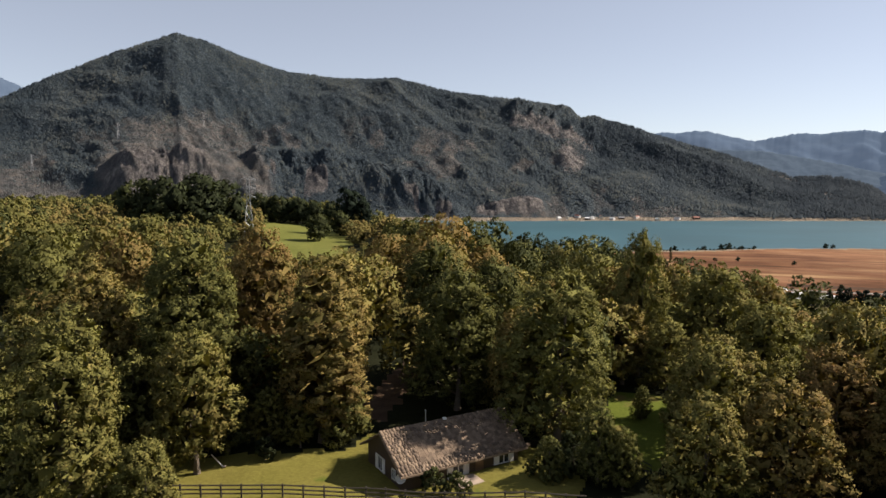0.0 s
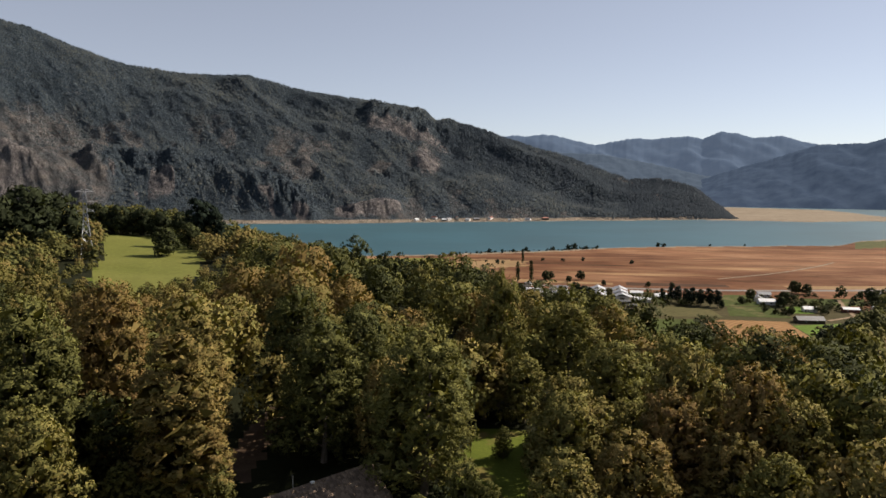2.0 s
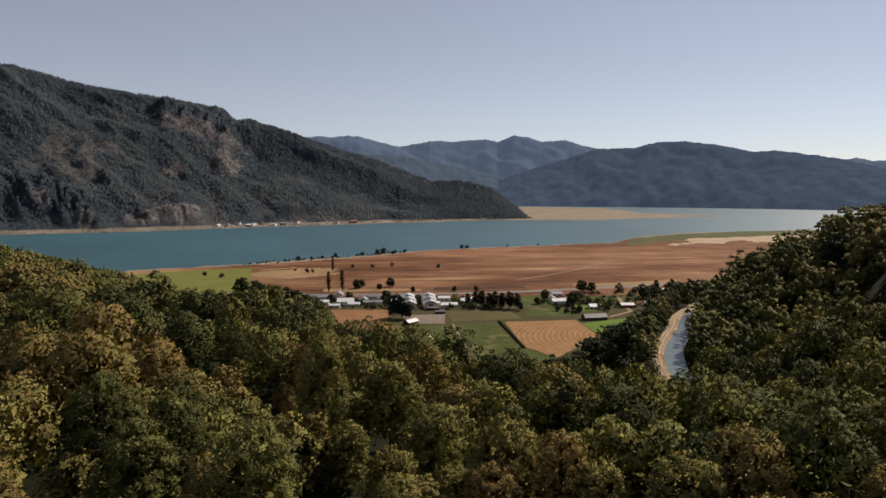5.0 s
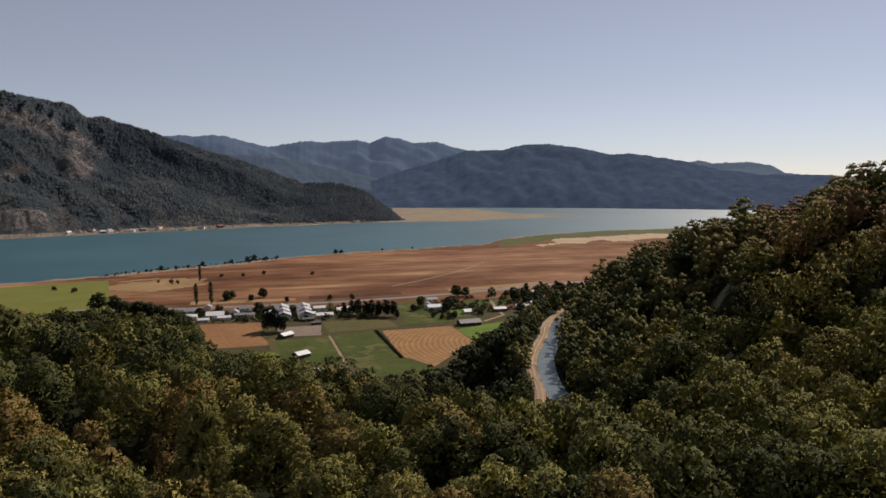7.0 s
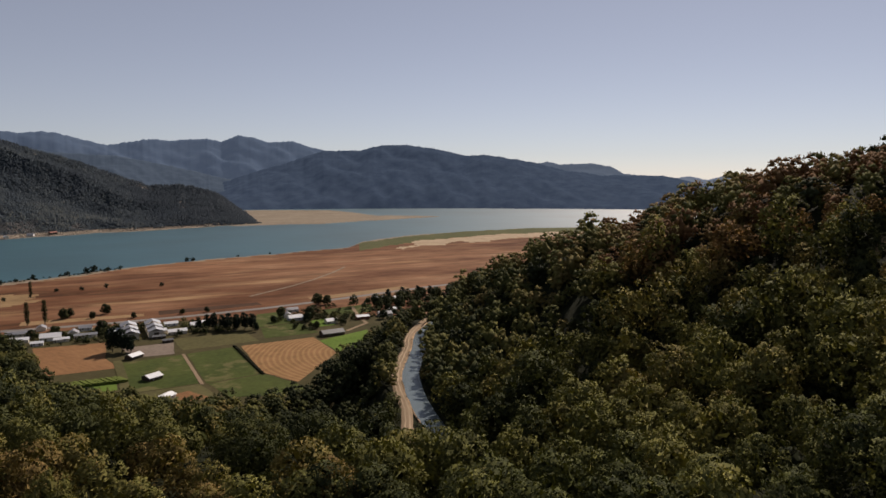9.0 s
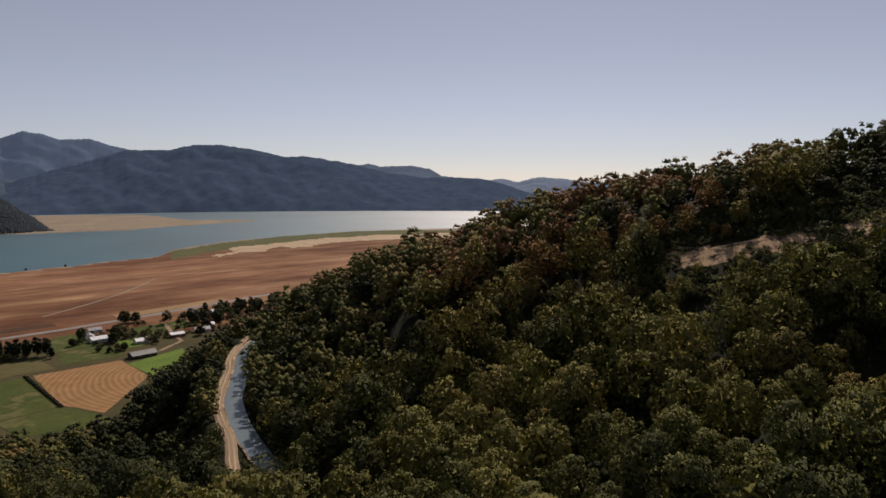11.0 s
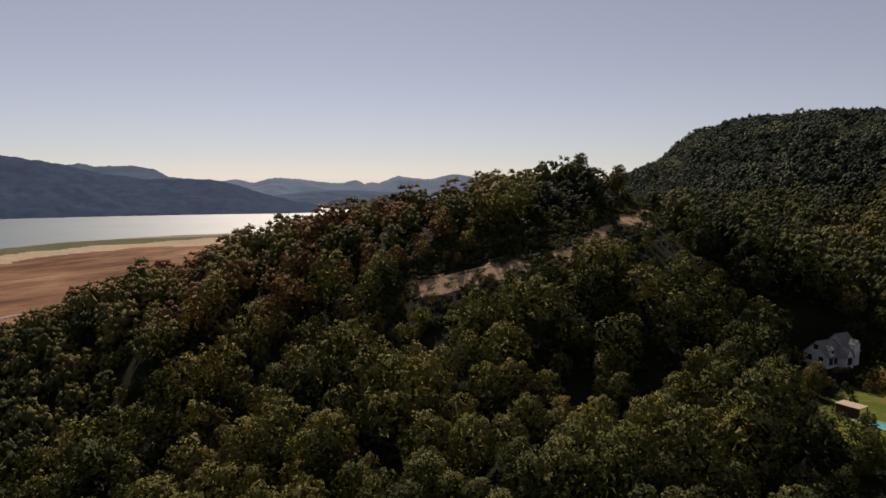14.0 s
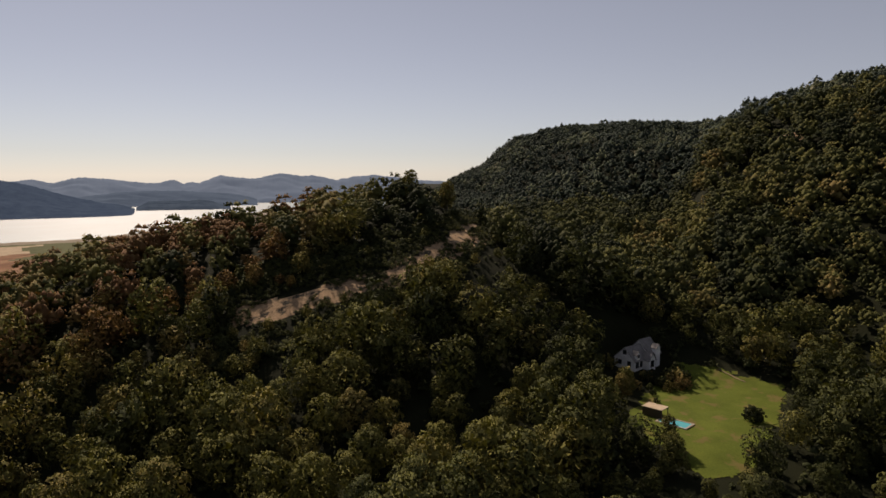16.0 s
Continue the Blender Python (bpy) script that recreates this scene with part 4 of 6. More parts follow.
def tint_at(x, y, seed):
    """Olive below the viewpoint, dark green on the hill, rust gathered on the ridge nearest the lake; shaded slopes are
    painted darker, sunny ones lighter.
    """
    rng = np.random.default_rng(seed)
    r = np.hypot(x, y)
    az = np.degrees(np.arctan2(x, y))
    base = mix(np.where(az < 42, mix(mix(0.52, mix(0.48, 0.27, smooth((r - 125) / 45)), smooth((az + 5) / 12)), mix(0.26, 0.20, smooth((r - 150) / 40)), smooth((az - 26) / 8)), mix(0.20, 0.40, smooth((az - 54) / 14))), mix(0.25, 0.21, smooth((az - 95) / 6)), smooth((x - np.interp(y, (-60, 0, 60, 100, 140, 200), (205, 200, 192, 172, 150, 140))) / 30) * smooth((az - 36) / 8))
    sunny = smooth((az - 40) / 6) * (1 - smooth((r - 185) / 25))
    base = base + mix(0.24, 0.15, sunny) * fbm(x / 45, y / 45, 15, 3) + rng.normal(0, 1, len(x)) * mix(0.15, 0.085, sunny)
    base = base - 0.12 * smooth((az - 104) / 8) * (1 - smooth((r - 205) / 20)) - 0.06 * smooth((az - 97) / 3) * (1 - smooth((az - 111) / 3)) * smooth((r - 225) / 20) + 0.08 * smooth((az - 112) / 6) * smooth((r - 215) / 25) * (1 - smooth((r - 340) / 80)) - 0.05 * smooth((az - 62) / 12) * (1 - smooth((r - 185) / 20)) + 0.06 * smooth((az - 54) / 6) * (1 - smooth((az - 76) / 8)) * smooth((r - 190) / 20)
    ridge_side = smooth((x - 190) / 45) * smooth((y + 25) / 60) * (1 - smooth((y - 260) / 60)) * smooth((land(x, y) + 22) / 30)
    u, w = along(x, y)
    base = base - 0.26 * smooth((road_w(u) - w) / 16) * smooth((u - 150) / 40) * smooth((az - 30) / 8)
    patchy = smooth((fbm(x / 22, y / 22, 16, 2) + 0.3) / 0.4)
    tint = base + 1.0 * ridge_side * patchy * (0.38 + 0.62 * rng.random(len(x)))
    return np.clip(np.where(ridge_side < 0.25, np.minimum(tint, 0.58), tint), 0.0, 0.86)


def growth(x, y):
    """Clumps of large and of small trees."""
    x, y = np.asarray(x), np.asarray(y)
    left = smooth((np.hypot(x, y) - 240) / 40) * (1 - smooth((np.degrees(np.arctan2(x, y)) - 10) / 15))
    hollow = smooth((fbm(x / 24, y / 24, 24, 2) - 0.12) / 0.2) * smooth((np.hypot(x, y) - 110) / 20) * (1 - smooth((np.hypot(x, y) - 270) / 30))
    az = np.degrees(np.arctan2(x, y))
    shore_side = smooth((az - 12) / 4) * (1 - smooth((az - 34) / 4)) * (1 - smooth((np.hypot(x, y) - 300) / 40))
    u, w = along(x, y)
    bank = smooth((road_w(u) - w) / 4) * (1 - smooth((road_w(u) - w - 90) / 30)) * smooth((u - 215) / 20) * smooth((az - 36) / 3)
    return 1.0 - 0.03 * bank - 0.2 * left - 0.16 * shore_side - 0.36 * hollow + mix(0.34, 0.2, smooth((np.hypot(x, y) - 230) / 40)) * fbm(np.asarray(x) / 26, np.asarray(y) / 26, 23, 3)


mx_, my_ = scatter(12, 10.2, 122, 176, -38, 142)
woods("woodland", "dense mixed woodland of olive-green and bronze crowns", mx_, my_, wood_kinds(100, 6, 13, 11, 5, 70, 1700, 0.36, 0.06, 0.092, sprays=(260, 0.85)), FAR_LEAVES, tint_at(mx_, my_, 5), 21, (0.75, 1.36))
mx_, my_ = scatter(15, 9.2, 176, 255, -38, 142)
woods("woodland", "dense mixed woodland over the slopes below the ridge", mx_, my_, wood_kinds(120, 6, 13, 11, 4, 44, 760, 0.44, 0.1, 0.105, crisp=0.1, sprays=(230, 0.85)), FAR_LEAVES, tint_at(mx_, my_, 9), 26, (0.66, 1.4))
if rest:
    rx_, ry_ = np.array(rest).T
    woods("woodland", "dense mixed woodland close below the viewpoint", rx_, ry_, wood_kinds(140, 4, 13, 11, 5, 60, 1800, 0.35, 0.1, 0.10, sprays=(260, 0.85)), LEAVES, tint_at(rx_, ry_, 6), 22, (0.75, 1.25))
fx_, fy_ = scatter(13, 9.0, 255, 480, -40, 142)
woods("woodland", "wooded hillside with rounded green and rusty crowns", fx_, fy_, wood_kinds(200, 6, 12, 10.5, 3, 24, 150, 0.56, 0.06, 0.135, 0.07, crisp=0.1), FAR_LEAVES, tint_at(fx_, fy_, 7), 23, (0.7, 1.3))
gx_, gy_ = scatter(16, 10.0, 480, 640, -40, 6)
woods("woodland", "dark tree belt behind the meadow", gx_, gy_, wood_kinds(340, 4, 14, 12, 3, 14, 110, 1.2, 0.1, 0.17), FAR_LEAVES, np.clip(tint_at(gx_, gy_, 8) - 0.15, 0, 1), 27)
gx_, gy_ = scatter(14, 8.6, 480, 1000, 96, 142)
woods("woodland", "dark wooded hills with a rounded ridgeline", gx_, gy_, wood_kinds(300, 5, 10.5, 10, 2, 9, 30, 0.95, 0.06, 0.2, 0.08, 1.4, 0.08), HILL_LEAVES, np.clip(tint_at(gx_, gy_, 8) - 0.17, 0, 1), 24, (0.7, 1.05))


def far_wood():
    """Small crowns over the mountain beyond the lake."""
    rng = np.random.default_rng(91)
    n = 84000
    az, v = rng.uniform(-36, 35.2, n), 0.06 + rng.random(n) ** 0.8 * 0.95
    bare, clear = crags(az, v)[1], openness(az, v)
    belt = 0.5 * bell(v, bench_line(az) + 0.03, 0.045) * (az > -16) * (az < 2)
    dense = smooth((az - 10) / 4) * smooth((v - 0.42) / 0.2) + smooth((az - 26) / 2)
    patch = 0.42 - 1.4 * bare - 1.25 * clear + 0.35 * (v - 0.35) + 0.35 * fbm(az / 2.2, v * 7, 33, 4) + belt + 0.3 * dense
    keep = (patch > rng.normal(0.0, 0.2, n)) & ((v > 0.085) | (rng.random(n) < 0.15))
    az, v, belt, dense = az[keep], np.minimum(v[keep], 1.0), belt[keep], dense[keep]
    p = mountain_point(az, v)
    base = np.array([(1, 0, 0), (-0.5, 0.87, 0), (-0.5, -0.87, 0), (0, 0, 1.5)])
    f = np.array([(0, 1, 3), (1, 2, 3), (2, 0, 3)])
    s = rng.uniform(1.8, 3.6, len(p))
    hz = rng.uniform(0.8, 1.4, len(p))
    w = base[None] * s[:, None, None] * np.stack([np.ones_like(hz), np.ones_like(hz), hz], -1)[:, None, :]
    w = w * (1 + 0.2 * rng.normal(size=(len(p), len(base), 1))) + (p + np.array([0, 0, 0.6]))[:, None, :]
    f = (np.arange(len(p))[:, None, None] * len(base) + f[None]).reshape(-1, 3)
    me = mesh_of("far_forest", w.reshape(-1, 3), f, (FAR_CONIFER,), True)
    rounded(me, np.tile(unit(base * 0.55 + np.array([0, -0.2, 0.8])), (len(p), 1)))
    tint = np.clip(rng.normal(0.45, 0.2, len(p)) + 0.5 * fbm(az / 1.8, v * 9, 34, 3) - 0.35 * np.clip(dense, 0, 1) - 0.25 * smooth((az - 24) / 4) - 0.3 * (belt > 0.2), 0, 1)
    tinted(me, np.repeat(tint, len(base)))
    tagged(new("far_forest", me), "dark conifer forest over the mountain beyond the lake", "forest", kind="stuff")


far_wood()

# Fills the gaps between trees; their shade is put into the dark tint.
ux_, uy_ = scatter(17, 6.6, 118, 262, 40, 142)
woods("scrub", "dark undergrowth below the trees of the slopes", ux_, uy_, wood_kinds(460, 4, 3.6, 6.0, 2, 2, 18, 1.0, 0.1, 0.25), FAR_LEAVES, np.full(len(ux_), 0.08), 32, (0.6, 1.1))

# scrub and brushwood left on the cleared strip, thicker along both of its sides
rng = np.random.default_rng(55)
sy = rng.uniform(-72, 36, 3400)
off = rng.uniform(-26, 24, 3400)
sx = strip_x(sy) + off
open_part = np.exp(-(((sy - 17) / 12) ** 2) - ((off + 3) / 5.5) ** 2) + 0.8 * np.exp(-(((sy + 46) / 22) ** 2) - ((off + 1) / 7) ** 2) + 0.35 * np.exp(-((off + 2.5) / 4.5) ** 2)
keep = fbm(sx / 7, sy / 7, 44, 2) > -0.5 + 0.78 * open_part + 0.1 * (np.abs(off + 2) < 7)
woods("scrub", "low dark scrub and young trees on the cleared strip", sx[keep], sy[keep], wood_kinds(400, 4, 4.0, 4.4, 2, 6, 44, 0.6, 0.1, 0.2), FAR_LEAVES, np.clip(rng.normal(0.22, 0.1, keep.sum()), 0, 1), 25, (0.25, 0.95))

# ---- paints and building stuffs ----
def plain_paint(name, colour, rough=0.6, metal=0.0, vary=0.25, scale=0.6):
    m, nodes, links, bsdf = material(name)
    n = noise_node(nodes, links, scale, 5.0, 0.6)
    links.new(ramp(nodes, links, n, [(0.3, tuple(c * (1 - vary) for c in colour)), (0.7, tuple(min(1, c * (1 + vary * 0.5)) for c in colour))]), bsdf.inputs["Base Color"])
    bsdf.inputs["Roughness"].default_value = rough
    bsdf.inputs["Metallic"].default_value = metal
    return m


WHITE = plain_paint("white painted boards", (0.62, 0.61, 0.59))
CREAM = plain_paint("cream render", (0.62, 0.56, 0.46))
DARK_WOOD = plain_paint("dark stained boards", (0.055, 0.035, 0.022), 0.7)
FENCE_WOOD = plain_paint("weathered dark fence wood", (0.035, 0.027, 0.02), 0.85, vary=0.4, scale=3.0)
GREY_ROOF = plain_paint("grey roofing", (0.17, 0.175, 0.19), 0.55)
DARK_ROOF = plain_paint("dark slate roofing", (0.06, 0.065, 0.07), 0.6)
SHEET = plain_paint("dull grey roofing sheet", (0.30, 0.32, 0.35), 0.6, 0.0, 0.15)
SLATE = plain_paint("weathered grey shingle roofing", (0.16, 0.15, 0.145), 0.8, vary=0.4)
ZINC = plain_paint("bright zinc sheet", (0.56, 0.57, 0.58), 0.45, 0.0, 0.12)
STEEL = plain_paint("galvanised steel", (0.30, 0.31, 0.32), 0.5, 0.3)
RUST_RED = plain_paint("red brown boards", (0.20, 0.06, 0.035), 0.7)
TAN_ROOF = plain_paint("sun-bleached tan roof", (0.36, 0.27, 0.18), 0.85)
STONE = plain_paint("pale paving", (0.2772, 0.2178, 0.1716), 0.9)
ASPHALT = plain_paint("pale asphalt", (0.125, 0.112, 0.10), 0.9, vary=0.2, scale=0.1)
GRAVEL = rough_stuff("gravel track", (0.150, 0.108, 0.070), (0.240, 0.178, 0.120), 0.1, 1.5, 0.95, sheen=0.04)
def shingle_material():
    m, nodes, links, bsdf = material("weathered shingle")
    ob = nodes.new("ShaderNodeObjectInfo")
    geo = nodes.new("ShaderNodeNewGeometry")
    pick = nodes.new("ShaderNodeMath")
    pick.operation = "FRACT"
    both = nodes.new("ShaderNodeMath")
    links.new(ob.outputs["Random"], both.inputs[0])
    links.new(geo.outputs["Random Per Island"], both.inputs[1])
    links.new(both.outputs[0], pick.inputs[0])
    col = ramp(nodes, links, pick.outputs[0], [(0.0, (0.085, 0.058, 0.040)), (0.5, (0.140, 0.098, 0.066)), (1.0, (0.200, 0.145, 0.100))])
    grain = ramp(nodes, links, noise_node(nodes, links, 6.0, 6.0, 0.7), [(0.3, (0.6, 0.6, 0.6)), (0.7, (1.15, 1.12, 1.1))])
    links.new(blend(nodes, links, 1.0, col, grain, "MULTIPLY"), bsdf.inputs["Base Color"])
    bsdf.inputs["Roughness"].default_value = 0.9
    return m


SHINGLE = shingle_material()
def mown_material():
    m, nodes, links, bsdf = material("mown hay in rows")
    mp = nodes.new("ShaderNodeMapping")
    mp.inputs["Location"].default_value = (-366, -366, 0)  # the rows bend round the field's lower corner
    links.new(nodes.new("ShaderNodeNewGeometry").outputs["Position"], mp.inputs[0])
    w = nodes.new("ShaderNodeTexWave")
    w.wave_type = "RINGS"
    w.rings_direction = "Z"
    w.inputs["Scale"].default_value = 0.075
    w.inputs["Distortion"].default_value = 4.0
    w.inputs["Detail"].default_value = 3.0
    w.inputs["Detail Scale"].default_value = 0.35
    links.new(mp.outputs[0], w.inputs["Vector"])
    rows = ramp(nodes, links, w.outputs["Fac"], [(0.3, (0.150, 0.076, 0.034)), (0.9, (0.250, 0.142, 0.066))])
    links.new(blend(nodes, links, 0.5, rows, ramp(nodes, links, noise_node(nodes, links, 0.08, 6.0, 0.7), [(0.3, (0.13, 0.085, 0.036)), (0.7, (0.285, 0.165, 0.082))])), bsdf.inputs["Base Color"])
    bsdf.inputs["Roughness"].default_value = 0.95
    bsdf.inputs["Specular IOR Level"].default_value = 0.04
    return m


MOWN = mown_material()
STUBBLE = rough_stuff("mown stubble", (0.138, 0.070, 0.033), (0.216, 0.118, 0.058), 0.05, 0.6, 0.95, stretch=(0.6600, 0.1650, 0.6600), sheen=0.04)
PASTURE = rough_stuff("pasture", (0.030, 0.044, 0.012), (0.062, 0.074, 0.021), 0.035, 0.3, 0.95, spots=(0.045, 0.55, (0.088, 0.082, 0.034)), sheen=0.04)
BRIGHT = rough_stuff("watered grass", (0.0660, 0.1122, 0.0198), (0.0990, 0.1452, 0.0297), 0.03, 0.4, 0.95, sheen=0.04)
TIRED = rough_stuff("tired pasture", (0.050, 0.048, 0.021), (0.092, 0.082, 0.036), 0.02, 0.3, 0.95, sheen=0.04)
YARD_EARTH = rough_stuff("grey yard earth", (0.1254, 0.0990, 0.0792), (0.1782, 0.1452, 0.1188), 0.03, 0.4, 0.95, sheen=0.04)
CROP = rough_stuff("maize crop", (0.0660, 0.0924, 0.0198), (0.1122, 0.1320, 0.0330), 0.4, 2.0, 0.9, sheen=0.04)
CANAL_WATER = water_material("canal water", (0.10, 0.13, 0.14), 0.25, 0.7, 0.25)
POOL_WATER = water_material("pool water", (0.06, 0.30, 0.33), 0.06, 1.2, 0.05)


def glass_material():
    m, nodes, links, bsdf = material("window glass")
    bsdf.inputs["Base Color"].default_value = (0.02, 0.025, 0.03, 1)
    bsdf.inputs["Roughness"].default_value = 0.06
    return m


GLASS = glass_material()


# ---- the canal, its bank road, the village road ----
def strip(name, line, offs, dz, mat, label, category):
    """A ribbon along a line of x, y, z between two side offsets."""
    line = np.array(line, float)
    tan = np.gradient(line[:, :2], axis=0)
    tan = tan / np.linalg.norm(tan, axis=1, keepdims=True)
    nrm = np.stack([tan[:, 1], -tan[:, 0]], 1)
    cols = []
    for o, h in zip(offs, dz):
        wob = 0.35 * fbm(np.arange(len(line)) / 2.0, np.full(len(line), o), 6, 2)
        cols.append(np.c_[line[:, :2] + nrm * (o + wob)[:, None], line[:, 2] + h])
    v = np.stack(cols, 1).reshape(-1, 3)
    ob = new(name, mesh_of(name, v, grid_faces(len(line), len(offs)), (mat,), True))
    return tagged(ob, label, category, kind="structure")


way = np.arange(212.0, 428.0, 3.0)


def bank_line(w):
    return [((u + v) * 0.70711, (u - v) * 0.70711, -57.0) for u, v in zip(way, w)]


wet = bank_line(water_w(way))
dusty = bank_line(road_w(way))
strip("canal", wet, (0.0, 2.5, 5.0, 7.6), (0.05, 0.06, 0.06, 0.05), CANAL_WATER, "narrow irrigation canal with moving silvery water", "canal")
strip("canal_bank", wet, (-0.9, -0.35, 0.1), (0.25, 0.55, -0.3), DIRT, "low earth bank between canal and track", "bank")
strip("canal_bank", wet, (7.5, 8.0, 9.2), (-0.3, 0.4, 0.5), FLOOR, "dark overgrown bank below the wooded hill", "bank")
strip("road", dusty, (-2.3, -1.6, 0.0, 1.5, 2.2), (0.05, 0.38, 0.42, 0.4, 0.1), GRAVEL, "dusty gravel track beside the canal", "track")
for off in (-0.85, 0.75):
    strip("road", dusty, (off - 0.3, off + 0.3), (0.45, 0.45), BEACH, "pale worn wheel track on the dusty road", "wheel track")
rl = [(120 + 0 * k, 722, PLAIN) for k in (0,)] + [(x, y, PLAIN) for x, y in ((165, 692), (208, 665), (265, 636), (338, 606), (404, 585), (462, 572), (531, 560), (620, 545), (720, 520))]
strip("road", rl, (-4.6, 0, 4.6), (0.25, 0.35, 0.25), ASPHALT, "pale straight road along the village", "road")
strip("road", [(x, y, land_at(x, y)) for x, y in zip(np.linspace(440, 700, 27), np.interp(np.linspace(440, 700, 27), (440, 520, 572, 640, 700), (655, 682, 706, 745, 786)))], (-1.8, 1.8), (0.3, 0.3), SAND, "sandy track over the dry plain", "track")
strip("road", [(259, 478, PLAIN), (243, 438, PLAIN), (227, 398, PLAIN)], (-1.0, 1.0), (0.3, 0.3), GRAVEL, "worn footpath between pastures", "path")
strip("road", [(218, 497, PLAIN), (200, 450, PLAIN), (181, 405, PLAIN)], (-3.0, 3.0), (0.3, 0.3), TIRED, "grassy farm lane between fields", "lane")
strip("road", [(470, 520, PLAIN), (440, 478, PLAIN), (425, 452, PLAIN), (392, 442, PLAIN)], (-1.8, 1.8), (0.3, 0.3), GRAVEL, "gravel drive to the farmhouse", "drive")

SOIL = rough_stuff("dark ploughed earth", (0.036, 0.020, 0.013), (0.072, 0.042, 0.027), 0.05, 0.5, 0.95, sheen=0.04)
VERGE = rough_stuff("straw-coloured verge", (0.170, 0.108, 0.056), (0.250, 0.168, 0.092), 0.05, 0.5, 0.95, sheen=0.04)
FIELDS = [
    ([(322, 634), (418, 602), (424, 618), (332, 654)], SOIL, "dark ploughed strip beyond the road"),
    ([(216, 682), (310, 640), (316, 652), (224, 700)], VERGE, "straw-coloured verge along the road"),
    ([(470, 580), (600, 558), (604, 574), (476, 598)], VERGE, "dry straw-coloured strip beyond the road"),
    ([(192, 585), (239, 560), (216, 512), (211, 478), (169, 495)], STUBBLE, "dry reddish-tan field beside the village"),
    ([(237, 532), (274, 519), (255, 484), (230, 497)], YARD_EARTH, "bare grey farmyard"),
    ([(215, 490), (259, 477), (227, 402), (188, 416)], PASTURE, "green paddock with a footpath along it"),
    ([(261, 477), (296, 468), (266, 390), (230, 398)], PASTURE, "green paddock fenced by a dark hedge"),
    ([(302, 467), (358, 446), (337, 393), (270, 355), (268, 392)], MOWN, "mown hay field with curved windrows"),
    ([(279, 530), (332, 508), (322, 470), (265, 489)], TIRED, "worn grey-green pasture"),
    ([(353, 433), (407, 432), (372, 388), (339, 392)], BRIGHT, "bright watered lawn by the dark house"),
    ([(384, 563), (410, 556), (388, 506), (346, 512)], PASTURE, "green pasture below the road"),
    ([(350, 508), (388, 503), (372, 456), (330, 474)], PASTURE, "green pasture with rough grass"),
    ([(437, 532), (497, 519), (466, 487), (428, 503)], PASTURE, "square green field near the road"),
    ([(398, 500), (418, 496), (402, 468), (385, 474)], BRIGHT, "small bright green garden"),
    ([(168, 454), (193, 445), (186, 428), (162, 439)], BRIGHT, "green vegetable plot"),
    ([(187, 414), (226, 400), (220, 366), (182, 380)], TIRED, "worn grass around the white stable"),
    ([(199, 394), (214, 392), (216, 372), (203, 370)], STUBBLE, "trodden tan ground beside the white stable"),
    ([(230, 396), (266, 388), (268, 356), (262, 326), (224, 362)], PASTURE, "rough green pasture at the foot of the wood"),
]
for i, (pts, mat, label) in enumerate(FIELDS):
    bm = bmesh.new()
    f = poly(bm, [(x, y, PLAIN + 0.1 + 0.006 * i) for x, y in pts])
    if f.normal.z < 0:
        f.normal_flip()
    bmesh.ops.subdivide_edges(bm, edges=bm.edges, cuts=5, use_grid_fill=True)
    for v in bm.verts:
        v.co.x += 0.8 * float(fbm(np.array(v.co.x / 9), np.array(v.co.y / 9), 4, 2))
    part("field", bm, mat, None)
    tagged(scene.collection.objects[-1], label, "field", kind="structure")


# ---- buildings ----
def gable_house(name, x, y, z, turn, length, width, wall_h, roof_h, wall_mat, roof_mat, label, windows=2, eave=0.5, group="village houses"):
    """A house with four walls, two roof planes with thickness, framed windows and a door."""
    h = thing(name, pose(x, y, z, 0, 0, turn), label, "house", group)
    L, W = length / 2, width / 2
    bm = bmesh.new()
    box(bm, -L, L, -W, W, -1.0, wall_h)
    for s in (-L, L):
        a, b, c = (bm.verts.new(p) for p in ((s, -W, wall_h), (s, W, wall_h), (s, 0, wall_h + roof_h * 0.97)))
        bm.faces.new((a, b, c))
    part("wall", bm, wall_mat, h)
    k = roof_h / W
    for s in (-1, 1):
        bm = bmesh.new()
        top = [(-L - eave, 0, wall_h + roof_h), (L + eave, 0, wall_h + roof_h), (L + eave, s * (W + eave), wall_h - k * eave), (-L - eave, s * (W + eave), wall_h - k * eave)]
        up = [bm.verts.new(p) for p in top]
        dn = [bm.verts.new((p[0], p[1], p[2] - 0.14)) for p in top]
        bm.faces.new(up), bm.faces.new(dn[::-1])
        for i in range(4):
            bm.faces.new((up[i], dn[i], dn[(i + 1) % 4], up[(i + 1) % 4]))
        bmesh.ops.recalc_face_normals(bm, faces=bm.faces)
        part("roof", bm, roof_mat, h)
    for side in (-1, 1):
        for i in range(windows):
            cx = mix(-L, L, (i + 0.7) / (windows + 0.4))
            bm = bmesh.new()
            box(bm, cx - 0.6, cx + 0.6, side * W - 0.05, side * W + 0.05, 0.9, 2.0)
            w = part("window", bm, WHITE if wall_mat is not WHITE else DARK_WOOD, h)
            bm = bmesh.new()
            box(bm, cx - 0.5, cx + 0.5, side * W - 0.07, side * W + 0.07, 1.0, 1.9)
            part("pane", bm, GLASS, w)
    bm = bmesh.new()
    box(bm, -L + 0.5, -L + 1.4, -W - 0.06, -W + 0.04, 0, 2.05)
    part("door", bm, DARK_WOOD, h)
    return h


